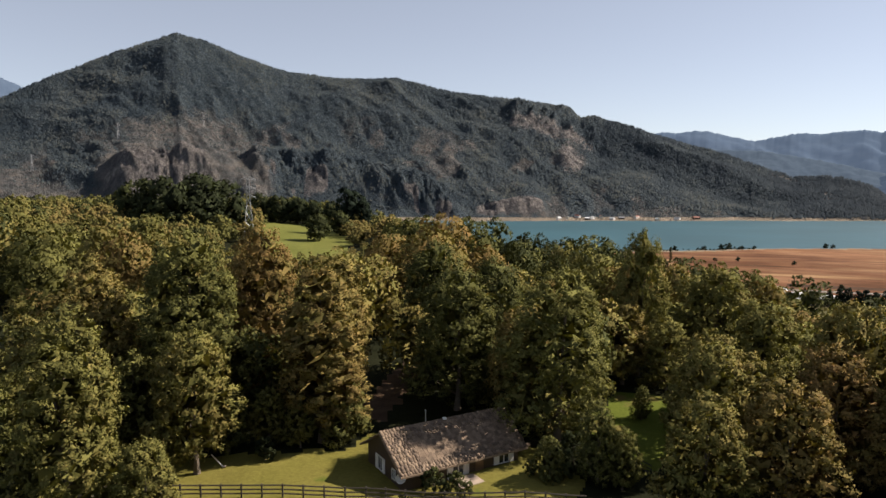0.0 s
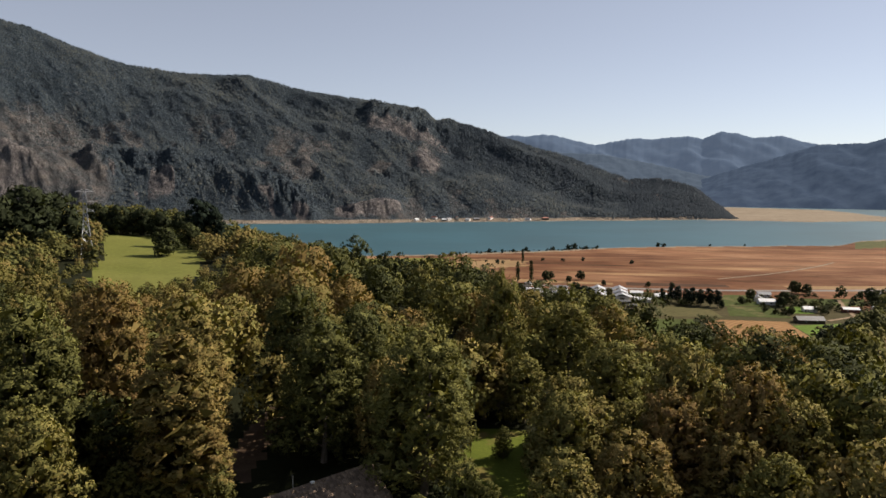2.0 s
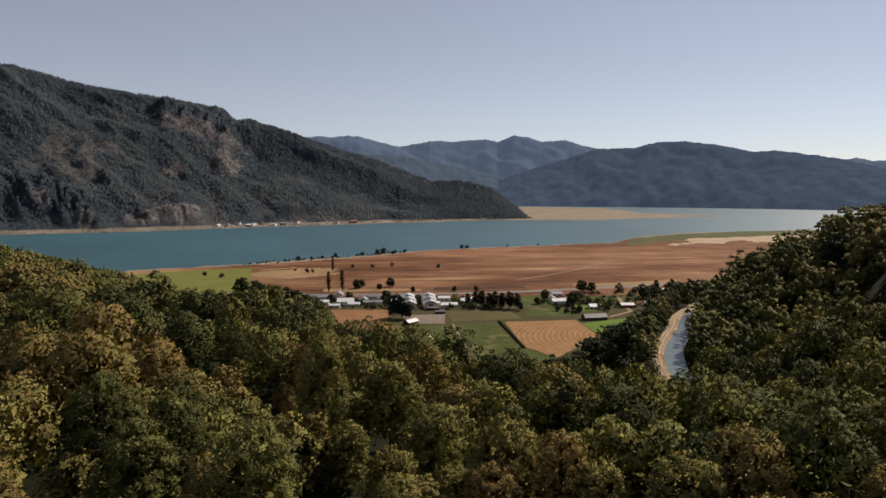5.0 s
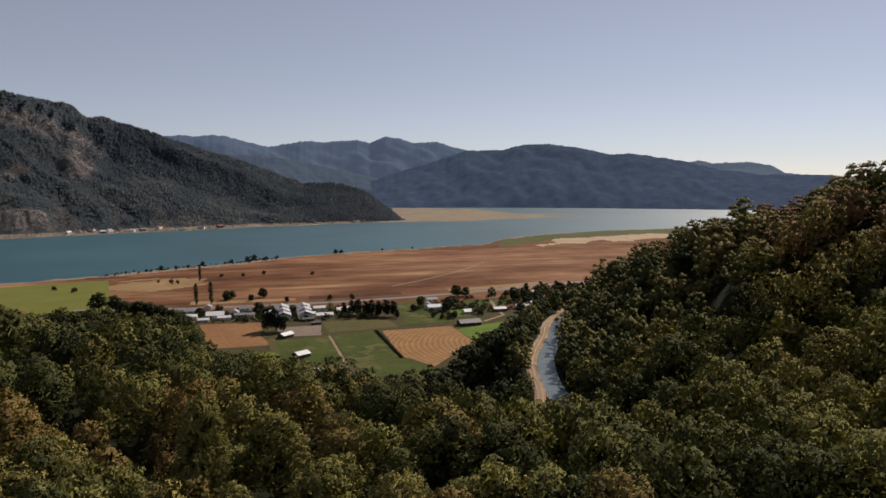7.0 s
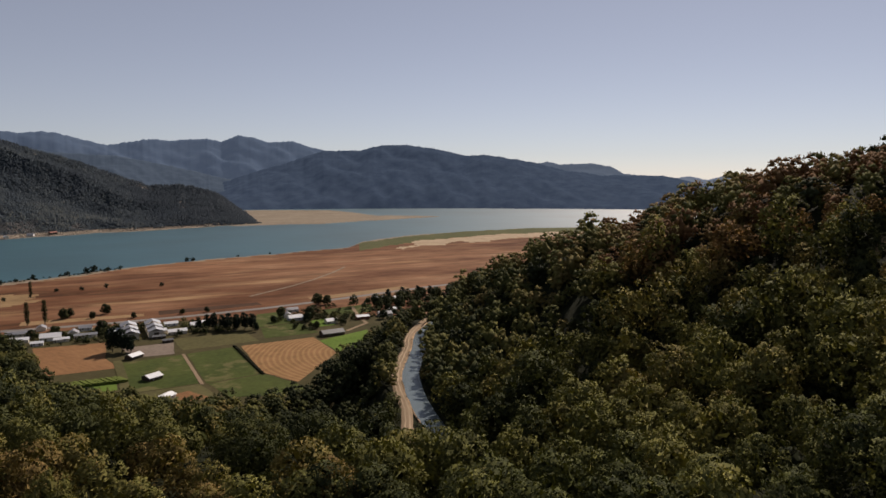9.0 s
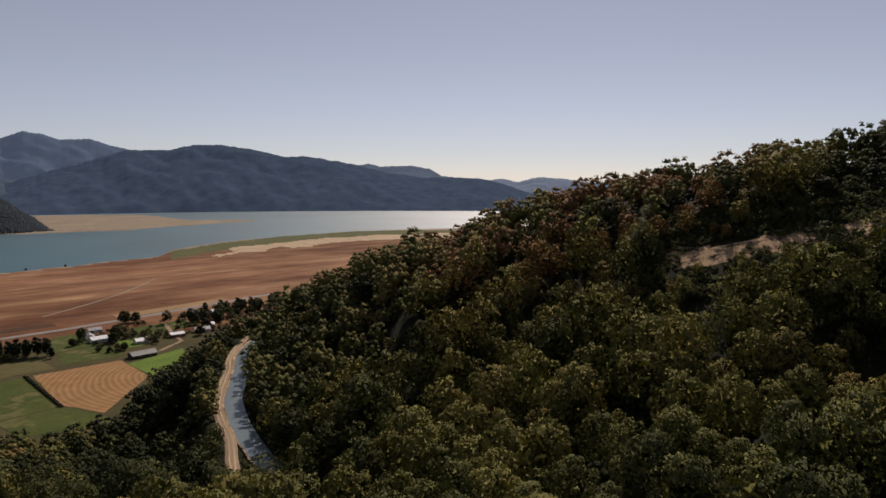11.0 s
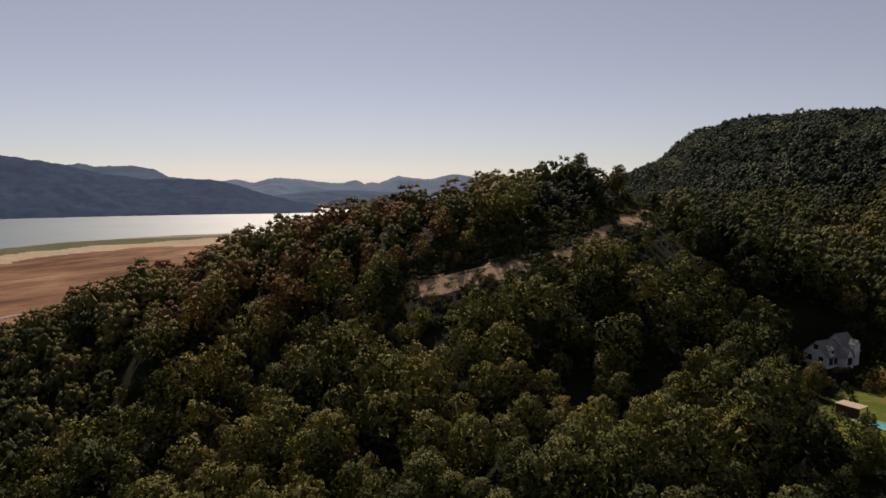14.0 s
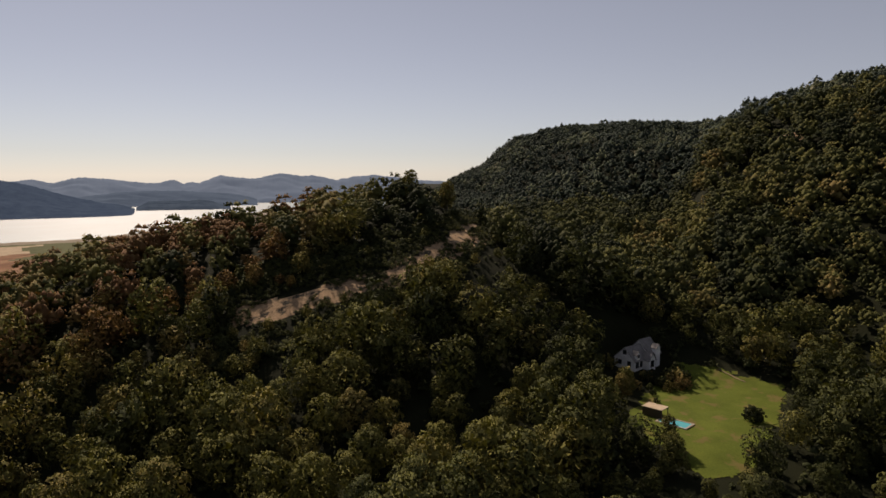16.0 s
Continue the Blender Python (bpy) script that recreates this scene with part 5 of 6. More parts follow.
V = PLAIN
VILLAGE = [  # x, y, turn, length, width, wall, roof, wall paint, roof paint, label
    (230, 496, 20, 11, 7, 2.6, 1.6, DARK_WOOD, ZINC, "low shed with a bright zinc roof by the dark trees"),
    (212, 434, 10, 10, 8, 2.6, 1.7, DARK_WOOD, ZINC, "small dark barn with a bright zinc roof in a paddock"),
    (196, 388, 25, 12, 7, 2.4, 1.3, WHITE, ZINC, "white stable with a zinc roof at the wood's edge"),
    (292, 546, -20, 15, 7, 3.0, 1.6, CREAM, ZINC, "long cream shed with a pale zinc roof"),
    (284, 560, -20, 10, 6, 2.8, 1.5, CREAM, ZINC, "small shed with a pale zinc roof"),
    (317, 558, -20, 10, 8, 3.0, 1.8, WHITE, ZINC, "white house with a bright roof among yards"),
    (193, 614, -25, 14, 7, 3.0, 1.4, CREAM, ZINC, "long low house with a pale roof"),
    (214, 606, -25, 15, 10, 3.2, 2.6, WHITE, ZINC, "white house with a broad pale gabled roof"),
    (232, 606, 65, 9, 8, 3.0, 2.6, CREAM, GREY_ROOF, "house with a grey gabled roof"),
    (236, 592, -25, 17, 6, 2.8, 1.2, CREAM, GREY_ROOF, "long cream shed with a grey sheet roof"),
    (258, 588, -25, 9, 7, 3.0, 1.6, WHITE, ZINC, "small white house with a pale roof"),
    (177, 622, 60, 7, 6, 3.2, 2.0, WHITE, GREY_ROOF, "white cottage half hidden by dark trees"),
    (200, 640, -25, 16, 8, 3.0, 1.6, CREAM, GREY_ROOF, "grey-roofed long building by the road"),
    (393, 515, -20, 13, 9, 3.0, 2.0, WHITE, ZINC, "white farmhouse with a pale roof among bushes"),
    (396, 530, 60, 8, 7, 3.0, 2.0, CREAM, GREY_ROOF, "cream farm outhouse with a grey roof"),
    (374, 441, -18, 19, 10, 2.8, 2.2, DARK_WOOD, DARK_ROOF, "long dark single-storey house with a slate roof"),
    (436, 469, -25, 12, 7, 3.0, 1.3, RUST_RED, ZINC, "red-brown barn with a white roof"),
    (461, 464, -30, 13, 9, 2.8, 2.0, CREAM, GREY_ROOF, "house with a grey-blue roof at the wood"),
    (405, 478, -20, 10, 8, 2.8, 1.8, CREAM, ZINC, "small house with a pale roof and dark yard"),
    (516, 528, -30, 14, 8, 3.0, 2.0, CREAM, GREY_ROOF, "grey-roofed house among dark trees"),
    (199, 593, -25, 9, 5, 2.5, 1.2, WHITE, ZINC, "small white shed with a zinc roof beside the dry field"),
    (217, 592, -22, 11, 5, 2.6, 1.2, CREAM, ZINC, "low cream outbuilding behind the row of houses"),
    (223, 650, 65, 9, 7, 2.8, 1.8, CREAM, GREY_ROOF, "cream house with a grey roof by the road"),
    (248, 621, -25, 10, 7, 2.8, 1.8, WHITE, GREY_ROOF, "white house with a grey roof by the road"),
    (305, 580, -22, 11, 6, 2.8, 1.4, WHITE, ZINC, "long white shed with a pale roof by the road"),
    (326, 562, -22, 13, 7, 2.8, 1.4, CREAM, ZINC, "cream shed with a bright roof near the tall trees"),
    (273, 541, -20, 10, 4, 2.4, 0.9, DARK_WOOD, DARK_ROOF, "low dark open shed at the farmyard's edge"),
    (271, 523, -20, 8, 3.5, 2.4, 0.8, DARK_WOOD, DARK_ROOF, "small dark store beside the farmyard"),
    (416, 549, -20, 11, 7, 2.8, 1.8, WHITE, GREY_ROOF, "white cottage with a grey roof by the pasture"),
    (480, 474, -30, 9, 7, 2.8, 1.6, CREAM, ZINC, "cream cottage with a zinc roof under dark trees"),
    (532, 514, -30, 10, 7, 2.8, 1.6, WHITE, ZINC, "white cottage with a pale roof at the village end"),
]
for x, y, turn, ln, wd, wh, rh, wm, rm, label in VILLAGE:
    gable_house("house", x, y, V, turn, ln, wd, wh, rh, wm, rm, label)


def packing_shed(x, y, turn):
    """A long shed with a high double-pitched sheet roof and a clerestory step."""
    h = thing("shed", pose(x, y, V, 0, 0, turn), "tall grey packing shed with stepped translucent sheet roof", "shed", "packing sheds")
    bm = bmesh.new()
    box(bm, -6, 6, -19, 19, -1, 5.2)
    part("wall", bm, CREAM, h)
    for k, (y0, y1, lift) in enumerate(((-19.5, -7, 0.0), (-7, 6, 0.9), (6, 19.5, 1.8))):
        for s in (-1, 1):
            bm = bmesh.new()
            up = [bm.verts.new(p) for p in ((0, y0, 7.6 + lift), (0, y1, 7.6 + lift), (s * 6.6, y1, 5.0 + lift), (s * 6.6, y0, 5.0 + lift))]
            dn = [bm.verts.new(v.co - Vector((0, 0, 0.15))) for v in up]
            bm.faces.new(up), bm.faces.new(dn[::-1])
            for i in range(4):
                bm.faces.new((up[i], dn[i], dn[(i + 1) % 4], up[(i + 1) % 4]))
            bmesh.ops.recalc_face_normals(bm, faces=bm.faces)
            part("roof", bm, GREY_ROOF if s < 0 else SHEET, h)
    bm = bmesh.new()
    box(bm, -2, 2, -19.1, -18.9, 0, 4.2)
    part("door", bm, DARK_WOOD, h)
    return h


packing_shed(263, 571, -22)
packing_shed(281, 564, -22)


# ---- the shingled house in the clearing ----
def shingled_house():
    """Dark boarded house; the ridge runs along its own x."""
    h = thing("house", pose(0.0, 70.3, -30.4, 0, 0, 30.0), "dark boarded house with a weathered shingle roof and white shutters", "house")
    L, W, wall, ridge_h, over = 6.9, 4.0, 2.75, 5.0, 0.95
    t = 0.22
    bm = bmesh.new()
    box(bm, -L, L, -W, -W + t, -0.8, wall)
    part("wall", bm, DARK_WOOD, h)
    bm = bmesh.new()
    box(bm, -L, L, W - t, W, -0.8, wall)
    part("wall", bm, DARK_WOOD, h)
    for s in (-1, 1):
        bm = bmesh.new()
        a, b = (s * L, s * (L - t)) if s > 0 else (s * L, s * (L - t))
        ring = [(-W + t, -0.8), (W - t, -0.8), (W - t, wall), (0, ridge_h - 0.25), (-W + t, wall)]
        va = [bm.verts.new((a, p, q)) for p, q in ring]
        vb = [bm.verts.new((b, p, q)) for p, q in ring]
        bm.faces.new(va), bm.faces.new(vb[::-1])
        for i in range(5):
            bm.faces.new((va[i], vb[i], vb[(i + 1) % 5], va[(i + 1) % 5]))
        bmesh.ops.recalc_face_normals(bm, faces=bm.faces)
        part("gable_wall", bm, DARK_WOOD, h)
    slope = (ridge_h - wall) / W
    run = W + over
    roofs = []
    for s in (-1, 1):
        bm = bmesh.new()
        up = [bm.verts.new(p) for p in ((-L - 0.6, 0, ridge_h), (L + 0.6, 0, ridge_h), (L + 0.6, s * run, ridge_h - slope * run), (-L - 0.6, s * run, ridge_h - slope * run))]
        dn = [bm.verts.new(v.co - Vector((0, 0, 0.18))) for v in up]
        bm.faces.new(up), bm.faces.new(dn[::-1])
        for i in range(4):
            bm.faces.new((up[i], dn[i], dn[(i + 1) % 4], up[(i + 1) % 4]))
        bmesh.ops.recalc_face_normals(bm, faces=bm.faces)
        roofs.append(part("roof", bm, SHINGLE, h))

    def window(cx, y, z0, z1, w, axis, shutters=False):
        bm = bmesh.new()
        d = 0.06

        def put(u0, u1, v0, v1, k=d):
            if axis == "front":
                box(bm, u0, u1, y - k, y + k, v0, v1)
            else:
                box(bm, y - k, y + k, u0, u1, v0, v1)

        for u in (cx - w / 2, cx, cx + w / 2):
            put(u - 0.05, u + 0.05, z0, z1)
        for q in (z0, z1):
            put(cx - w / 2 - 0.05, cx + w / 2 + 0.05, q - 0.05, q + 0.05, d + 0.01)
        win = part("window", bm, WHITE, h)
        bm = bmesh.new()
        put(cx - w / 2, cx + w / 2, z0, z1, 0.03)
        part("pane", bm, GLASS, win)
        if shutters:
            for s in (-1, 1):
                bm = bmesh.new()
                c2 = cx + s * (w / 2 + 0.34)
                put(c2 - 0.28, c2 + 0.28, z0 - 0.05, z1 + 0.05, d + 0.02)
                part("shutter", bm, WHITE, win, "white wooden shutter")

    window(5.0, -W - 0.02, 0.75, 1.95, 1.25, "front", True)
    window(-0.6, -W - 0.02, 0.3, 2.0, 1.3, "front", True)
    window(0.9, -L - 0.02, 0.7, 2.1, 0.9, "end", True)
    window(-2.2, -L - 0.02, 0.9, 1.9, 0.7, "end")
    bm = bmesh.new()
    box(bm, 1.5, 2.45, -W - 0.06, -W + 0.05, 0, 2.05)
    part("door", bm, plain_paint("brown door", (0.16, 0.09, 0.05)), h)
    bm = bmesh.new()
    beam(bm, (-1.9, 0.4, ridge_h - 0.4), (-1.9, 0.4, ridge_h + 1.2), 0.10, 0.10, 8)
    beam(bm, (-1.9, 0.4, ridge_h + 1.2), (-1.9, 0.4, ridge_h + 1.32), 0.17, 0.14, 8)
    part("flue", bm, STEEL, h, "thin galvanised stove flue")
    bm = bmesh.new()
    box(bm, 0.0, 0.35, -0.1, 0.2, ridge_h - 0.3, ridge_h + 0.22)
    part("roof_vent", bm, WHITE, h)
    dish = new("satellite_dish", None)
    bm = bmesh.new()
    m = Matrix.Translation((-L - 0.45, -W - 0.5, 2.0)) @ Euler((radians(60), 0, radians(-35))).to_matrix().to_4x4()
    bmesh.ops.create_uvsphere(bm, u_segments=18, v_segments=10, radius=0.62, matrix=Matrix.Identity(4))
    bmesh.ops.delete(bm, geom=[v for v in bm.verts if v.co.z > -0.35], context="VERTS")
    bmesh.ops.transform(bm, matrix=m, verts=bm.verts)
    beam(bm, (-L - 0.4, -W - 0.45, 1.7), (-L, -W + 0.1, 1.5), 0.06)
    bpy.data.objects.remove(dish)
    part("satellite_dish", bm, WHITE, h, "round white satellite dish")
    # shingles on the slope that faces the lawn, course by course
    rng = np.random.default_rng(8)
    protos = []
    for k in range(4):
        bm = bmesh.new()
        w = 0.26 + 0.05 * k
        box(bm, -w / 2, w / 2, -0.46, 0.0, 0.0, 0.045 + 0.012 * k)
        me = bpy.data.meshes.new("shingle")
        bm.to_mesh(me)
        bm.free()
        me.materials.append(SHINGLE)
        protos.append(me)
    length = math.hypot(run, slope * run)
    tilt = math.degrees(math.atan(slope))
    vs, fs, at = [], [], 0
    made = 0
    for row in range(17):
        d = (row + 1) * length / 17
        x = -L - 0.55
        while x < L + 0.5:
            k = rng.integers(4)
            w = 0.26 + 0.05 * k
            m = pose(x + w / 2, -d * math.cos(math.radians(tilt)) + 0.45, ridge_h - d * math.sin(math.radians(tilt)) + 0.26, tilt + rng.normal(0.5, 0.8), rng.normal(0, 0.8), rng.normal(0, 1.0))
            if made < 300 and x > -5.0 and row > 4:
                sh = new("shingle", protos[k])
                sh.parent = roofs[0]
                sh.matrix_basis = m
                made += 1
            else:
                co = np.array([(m @ v.co)[:] for v in protos[k].vertices])
                vs.append(co)
                fs.append(np.array([list(p.vertices) for p in protos[k].polygons]) + at)
                at += len(co)
            x += w + 0.02
    ob = new("shingle_layer", mesh_of("shingle_courses", np.concatenate(vs), np.concatenate(fs), (SHINGLE,)))
    ob.parent = roofs[0]
    tagged(ob, kind="stuff")
    return h


shingled_house()


# ---- fences ----
def rail_fence(pts, label, height=1.35, gap=1.9, rails=3):
    h = thing("fence", pose(0, 0, 0), label, "fence")
    for (x0, y0), (x1, y1) in zip(pts, pts[1:]):
        n = max(1, round(math.hypot(x1 - x0, y1 - y0) / gap))
        feet = [(mix(x0, x1, k / n), mix(y0, y1, k / n)) for k in range(n + 1)]
        zs = [land_at(*p) for p in feet]
        for (px, py), pz in zip(feet[:-1], zs):
            bm = bmesh.new()
            box(bm, px - 0.07, px + 0.07, py - 0.07, py + 0.07, pz - 0.4, pz + height)
            part("post", bm, FENCE_WOOD, h)
        for k in range(n):
            for r in range(rails):
                lift = height * (0.35 + 0.30 * r) - 0.05
                a, b = feet[k], feet[k + 1]
                bm = bmesh.new()
                beam(bm, (a[0], a[1] - 0.08, zs[k] + lift), (b[0], b[1] - 0.08, zs[k + 1] + lift), 0.15)
                part("rail", bm, FENCE_WOOD, h)
    return h


rail_fence([(-36.5, 56.0), (-31, 63.0), (-27, 62.6), (-7.2, 61.2), (13, 59.6)], "dark three-rail wooden paddock fence along the lawn")
rail_fence([(11.0, 84), (14.5, 78.5), (17.4, 73.7), (21, 66.5)], "dark three-rail wooden fence beside the garden")

# paved step by the house and a leaning white pole on the lawn
bm = bmesh.new()
box(bm, -1.4, 1.4, -1.1, 1.1, -0.4, 0.06, 0.04)
ob = part("paving", bm, STONE, None)
ob.matrix_world = pose(2.4, 65.4, land_at(2.4, 65.4) + 0.02, 0, 0, 30)
tagged(ob, "pale stone paving before the house door", "paving", kind="structure")
pole = thing("pole", pose(-22.9, 68.8, land_at(-22.9, 68.8), 0, -42, 0), "leaning pale painted pole on the lawn", "pole")
bm = bmesh.new()
beam(bm, (0, 0, -0.2), (0, 0, 1.9), 0.14, 0.10, 8)
part("shaft", bm, WHITE, pole)
bm = bmesh.new()
box(bm, -0.2, 0.2, -0.2, 0.2, -0.05, 0.1)
part("foot", bm, STONE, pole)


# ---- pylons ----
def pylon(x, y, z, turn, height, label, group="pylons"):
    h = thing("pylon", pose(x, y, z, 0, 0, turn), label, "pylon", group)
    levels = (0, 0.16, 0.31, 0.45, 0.58, 0.70, 0.80, 0.90, 1.0)

    def half(f):
        return height * np.interp(f, (0, 0.58, 1.0), (0.085, 0.030, 0.016))

    w = 0.0075 * height
    for sx in (-1, 1):
        for sy in (-1, 1):
            bm = bmesh.new()
            for a, b in zip(levels, levels[1:]):
                beam(bm, (sx * half(a), sy * half(a), a * height), (sx * half(b), sy * half(b), b * height), w * 1.4)
            part("leg", bm, STEEL, h)
    for ax in (0, 1):
        for s in (-1, 1):
            bm = bmesh.new()
            for a, b in zip(levels, levels[1:]):
                for q in (-1, 1):
                    p0 = [q * half(a), s * half(a)]
                    p1 = [-q * half(b), s * half(b)]
                    if ax:
                        p0.reverse(), p1.reverse()
                    beam(bm, (*p0, a * height), (*p1, b * height), w)
            part("lattice", bm, STEEL, h)
    for f in (0.70, 0.84, 0.985):
        for s in (-1, 1):
            bm = bmesh.new()
            tip = (s * height * 0.115, 0, f * height)
            for q in (-1, 1):
                beam(bm, (s * half(f), q * half(f), f * height), tip, w)
            beam(bm, (s * half(f), 0, (f + 0.035) * height), tip, w)
            beam(bm, tip, (tip[0], 0, tip[2] - 0.03 * height), w * 0.8)
            part("crossarm", bm, STEEL, h)
    return h


pylon(-99, 349, land_at(-99, 349) - 0.3, 12, 32, "tall grey steel lattice pylon at the meadow's edge")
for a, v in ((-30.8, 0.36), (-25.1, 0.42), (-19.0, 0.49)):
    p = mountain_point(np.array([a]), np.array([v]))[0]
    pylon(p[0], p[1], p[2] - 2, 20, 50, "pale steel lattice pylon on the far mountainside")


# ---- the white house above the pool ----
def white_house():
    h = thing("house", pose(199.2, -97.2, -2.5, 0, 0, -152), "white two-storey house with steep grey gabled roofs", "house")

    def block(x0, x1, y0, y1, wall, roof_h, along, eave=0.5):
        bm = bmesh.new()
        box(bm, x0, x1, y0, y1, -2.5, wall)
        cx, cy = (x0 + x1) / 2, (y0 + y1) / 2
        for s in (0, 1):
            if along == "x":
                e = (x0, x1)[s]
                tri = ((e, y0, wall), (e, y1, wall), (e, cy, wall + roof_h * 0.97))
            else:
                e = (y0, y1)[s]
                tri = ((x0, e, wall), (x1, e, wall), (cx, e, wall + roof_h * 0.97))
            bm.faces.new([bm.verts.new(p) for p in tri])
        part("wall", bm, WHITE, h)
        for s in (-1, 1):
            bm = bmesh.new()
            if along == "x":
                k = roof_h / ((y1 - y0) / 2)
                out = (y1 - y0) / 2 + eave
                up = [(x0 - eave, cy, wall + roof_h), (x1 + eave, cy, wall + roof_h), (x1 + eave, cy + s * out, wall - k * eave), (x0 - eave, cy + s * out, wall - k * eave)]
            else:
                k = roof_h / ((x1 - x0) / 2)
                out = (x1 - x0) / 2 + eave
                up = [(cx, y0 - eave, wall + roof_h), (cx, y1 + eave, wall + roof_h), (cx + s * out, y1 + eave, wall - k * eave), (cx + s * out, y0 - eave, wall - k * eave)]
            a = [bm.verts.new(p) for p in up]
            b = [bm.verts.new((p[0], p[1], p[2] - 0.16)) for p in up]
            bm.faces.new(a), bm.faces.new(b[::-1])
            for i in range(4):
                bm.faces.new((a[i], b[i], b[(i + 1) % 4], a[(i + 1) % 4]))
            bmesh.ops.recalc_face_normals(bm, faces=bm.faces)
            part("roof", bm, SLATE, h)

    block(-3.9, 3.9, -5.0, 3.2, 3.0, 3.6, "y")
    block(-4.3, 4.1, 3.0, 8.4, 3.8, 4.2, "y")
    block(3.6, 6.4, -0.6, 2.6, 3.0, 2.2, "x", 0.35)
    block(2.2, 4.0, -4.0, -2.4, 4.6, 1.1, "x", 0.2)
    block(3.0, 5.0, 5.2, 7.2, 5.6, 1.3, "x", 0.2)
    for x, y, z0, z1, w, end in ((-1.8, -5.06, 0.8, 2.2, 1.2, 0), (1.8, -5.06, 0.8, 2.2, 1.2, 0), (0.0, -5.06, 4.3, 5.6, 1.2, 0), (3.96, -3.6, 0.3, 2.3, 1.5, 1), (3.96, -1.6, 0.3, 2.3, 1.2, 1), (6.46, 1.0, 0.4, 2.4, 1.7, 1), (4.16, 4.6, 0.8, 2.2, 1.3, 1), (4.16, 7.0, 0.8, 2.2, 1.3, 1), (4.06, -3.2, 3.6, 4.4, 0.8, 1)):
        bm = bmesh.new()

        def put(k, grow):
            if end:
                box(bm, x - k, x + k, y - w / 2 - grow, y + w / 2 + grow, z0 - grow, z1 + grow)
            else:
                box(bm, x - w / 2 - grow, x + w / 2 + grow, y - k, y + k, z0 - grow, z1 + grow)

        put(0.05, 0.1)
        win = part("window", bm, DARK_WOOD, h)
        bm = bmesh.new()
        put(0.07, 0.0)
        part("pane", bm, GLASS, win)
    return h


white_house()


def lawn_sheet():
    """Mown grass a little above the earth, with an uneven edge."""
    step = 0.7
    xs, ys = np.arange(118, 212, step), np.arange(-138, -70, step)
    X, Y = np.meshgrid(xs, ys, indexing="ij")
    f = grid_faces(len(xs), len(ys))
    mx, my = X.ravel()[f].mean(1), Y.ravel()[f].mean(1)
    wx, wy = mx + 2.4 * fbm(mx / 5, my / 5, 81, 3), my + 2.4 * fbm(mx / 5, my / 5, 82, 3)
    f = f[inside(wx, wy, LAWN)]
    used, f = np.unique(f, return_inverse=True)
    co = np.stack([X.ravel(), Y.ravel(), land(X, Y).ravel() + 0.12], -1)[used]
    me = mesh_of("lawn", co, f.reshape(-1, 4), (GRASS,), True)
    tagged(new("lawn", me), "mown green lawn with dry patches beside the pool", "lawn", kind="structure")


lawn_sheet()
strip("path", [(x, y, land_at(x, y)) for x, y in ((190.5, -122.4), (188, -123.4), (184.5, -124.4), (181, -125.6))], (-0.35, 0.35), (0.25, 0.25), GRAVEL, "narrow pale footpath along the edge of the lawn", "path")
hut = thing("pool_hut", pose(162.0, -85.2, -6.0, 0, 0, 35), "open pool hut with a flat tan roof", "hut")
bm = bmesh.new()
box(bm, -3.0, 3.0, -2.1, 2.1, 2.5, 2.72, 0.05)
part("roof", bm, TAN_ROOF, hut)
bm = bmesh.new()
box(bm, -2.8, 2.8, 1.6, 1.9, -0.6, 2.5)
part("back_wall", bm, DARK_WOOD, hut)
for sx in (-2.75, 2.75):
    bm = bmesh.new()
    box(bm, sx - 0.1, sx + 0.1, -1.95, -1.75, -0.6, 2.5)
    part("post", bm, DARK_WOOD, hut)
pool = thing("swimming_pool", pose(155.6, -87.4, -5.9, 0, 0, 35), "turquoise swimming pool with a pale stone rim", "pool")
bm = bmesh.new()
for x0, x1, y0, y1 in ((-4.4, 4.4, -2.6, -2.1), (-4.4, 4.4, 2.1, 2.6), (-4.4, -3.9, -2.1, 2.1), (3.9, 4.4, -2.1, 2.1)):
    box(bm, x0, x1, y0, y1, -0.8, 0.18)
part("rim", bm, STONE, pool)
bm = bmesh.new()
poly(bm, [(-3.9, -2.1, 0.08), (3.9, -2.1, 0.08), (3.9, 2.1, 0.08), (-3.9, 2.1, 0.08)])
part("water", bm, POOL_WATER, pool)


# ---- houses on the far shore ----
for k, a in enumerate((9.6, 10.3, 11.1, 11.9, 12.3, 13.0, 13.9, 14.6, 15.8, 17.4, 18.9, 20.3)):
    p = mountain_point(np.array([a]), np.array([0.034 + 0.012 * (k % 3)]))[0]
    gable_house("house", float(p[0]), float(p[1]), float(p[2]), 30 + 47 * k, 12 + 3 * (k % 3), 8, 4.0, 2.6, (WHITE, CREAM, WHITE, DARK_WOOD)[k % 4], (ZINC, GREY_ROOF, RUST_RED)[k % 3], "small lakeside house at the foot of the mountain", group="far shore houses")


# ---- single trees and bushes in the open ----
DARK_TREE = "dark dense tree standing in the open"
tree_kind("village", 31, 11, 10, 5, 40, 1300, 0.6, LEAVES, 0.02, "dark leafy tree beside village houses", low=0.07, category="tree", tuft=0.15, ragged=0.18)
tree_kind("dark", 32, 17, 8.5, 6, 50, 1500, 0.6, CONIFER, 0.1, "dark tall evergreen by the village", True, 0.06, tuft=0.15, ragged=0.18)
tree_kind("poplar", 33, 24, 5.0, 8, 60, 1400, 0.5, LEAVES, 0.12, "slender upright poplar by the road", True, 0.05, tuft=0.15, ragged=0.18)
tree_kind("shrub", 34, 3.2, 4.2, 4, 30, 900, 0.25, LEAVES, 0.10, "low round garden shrub", low=0.1, category="bush")
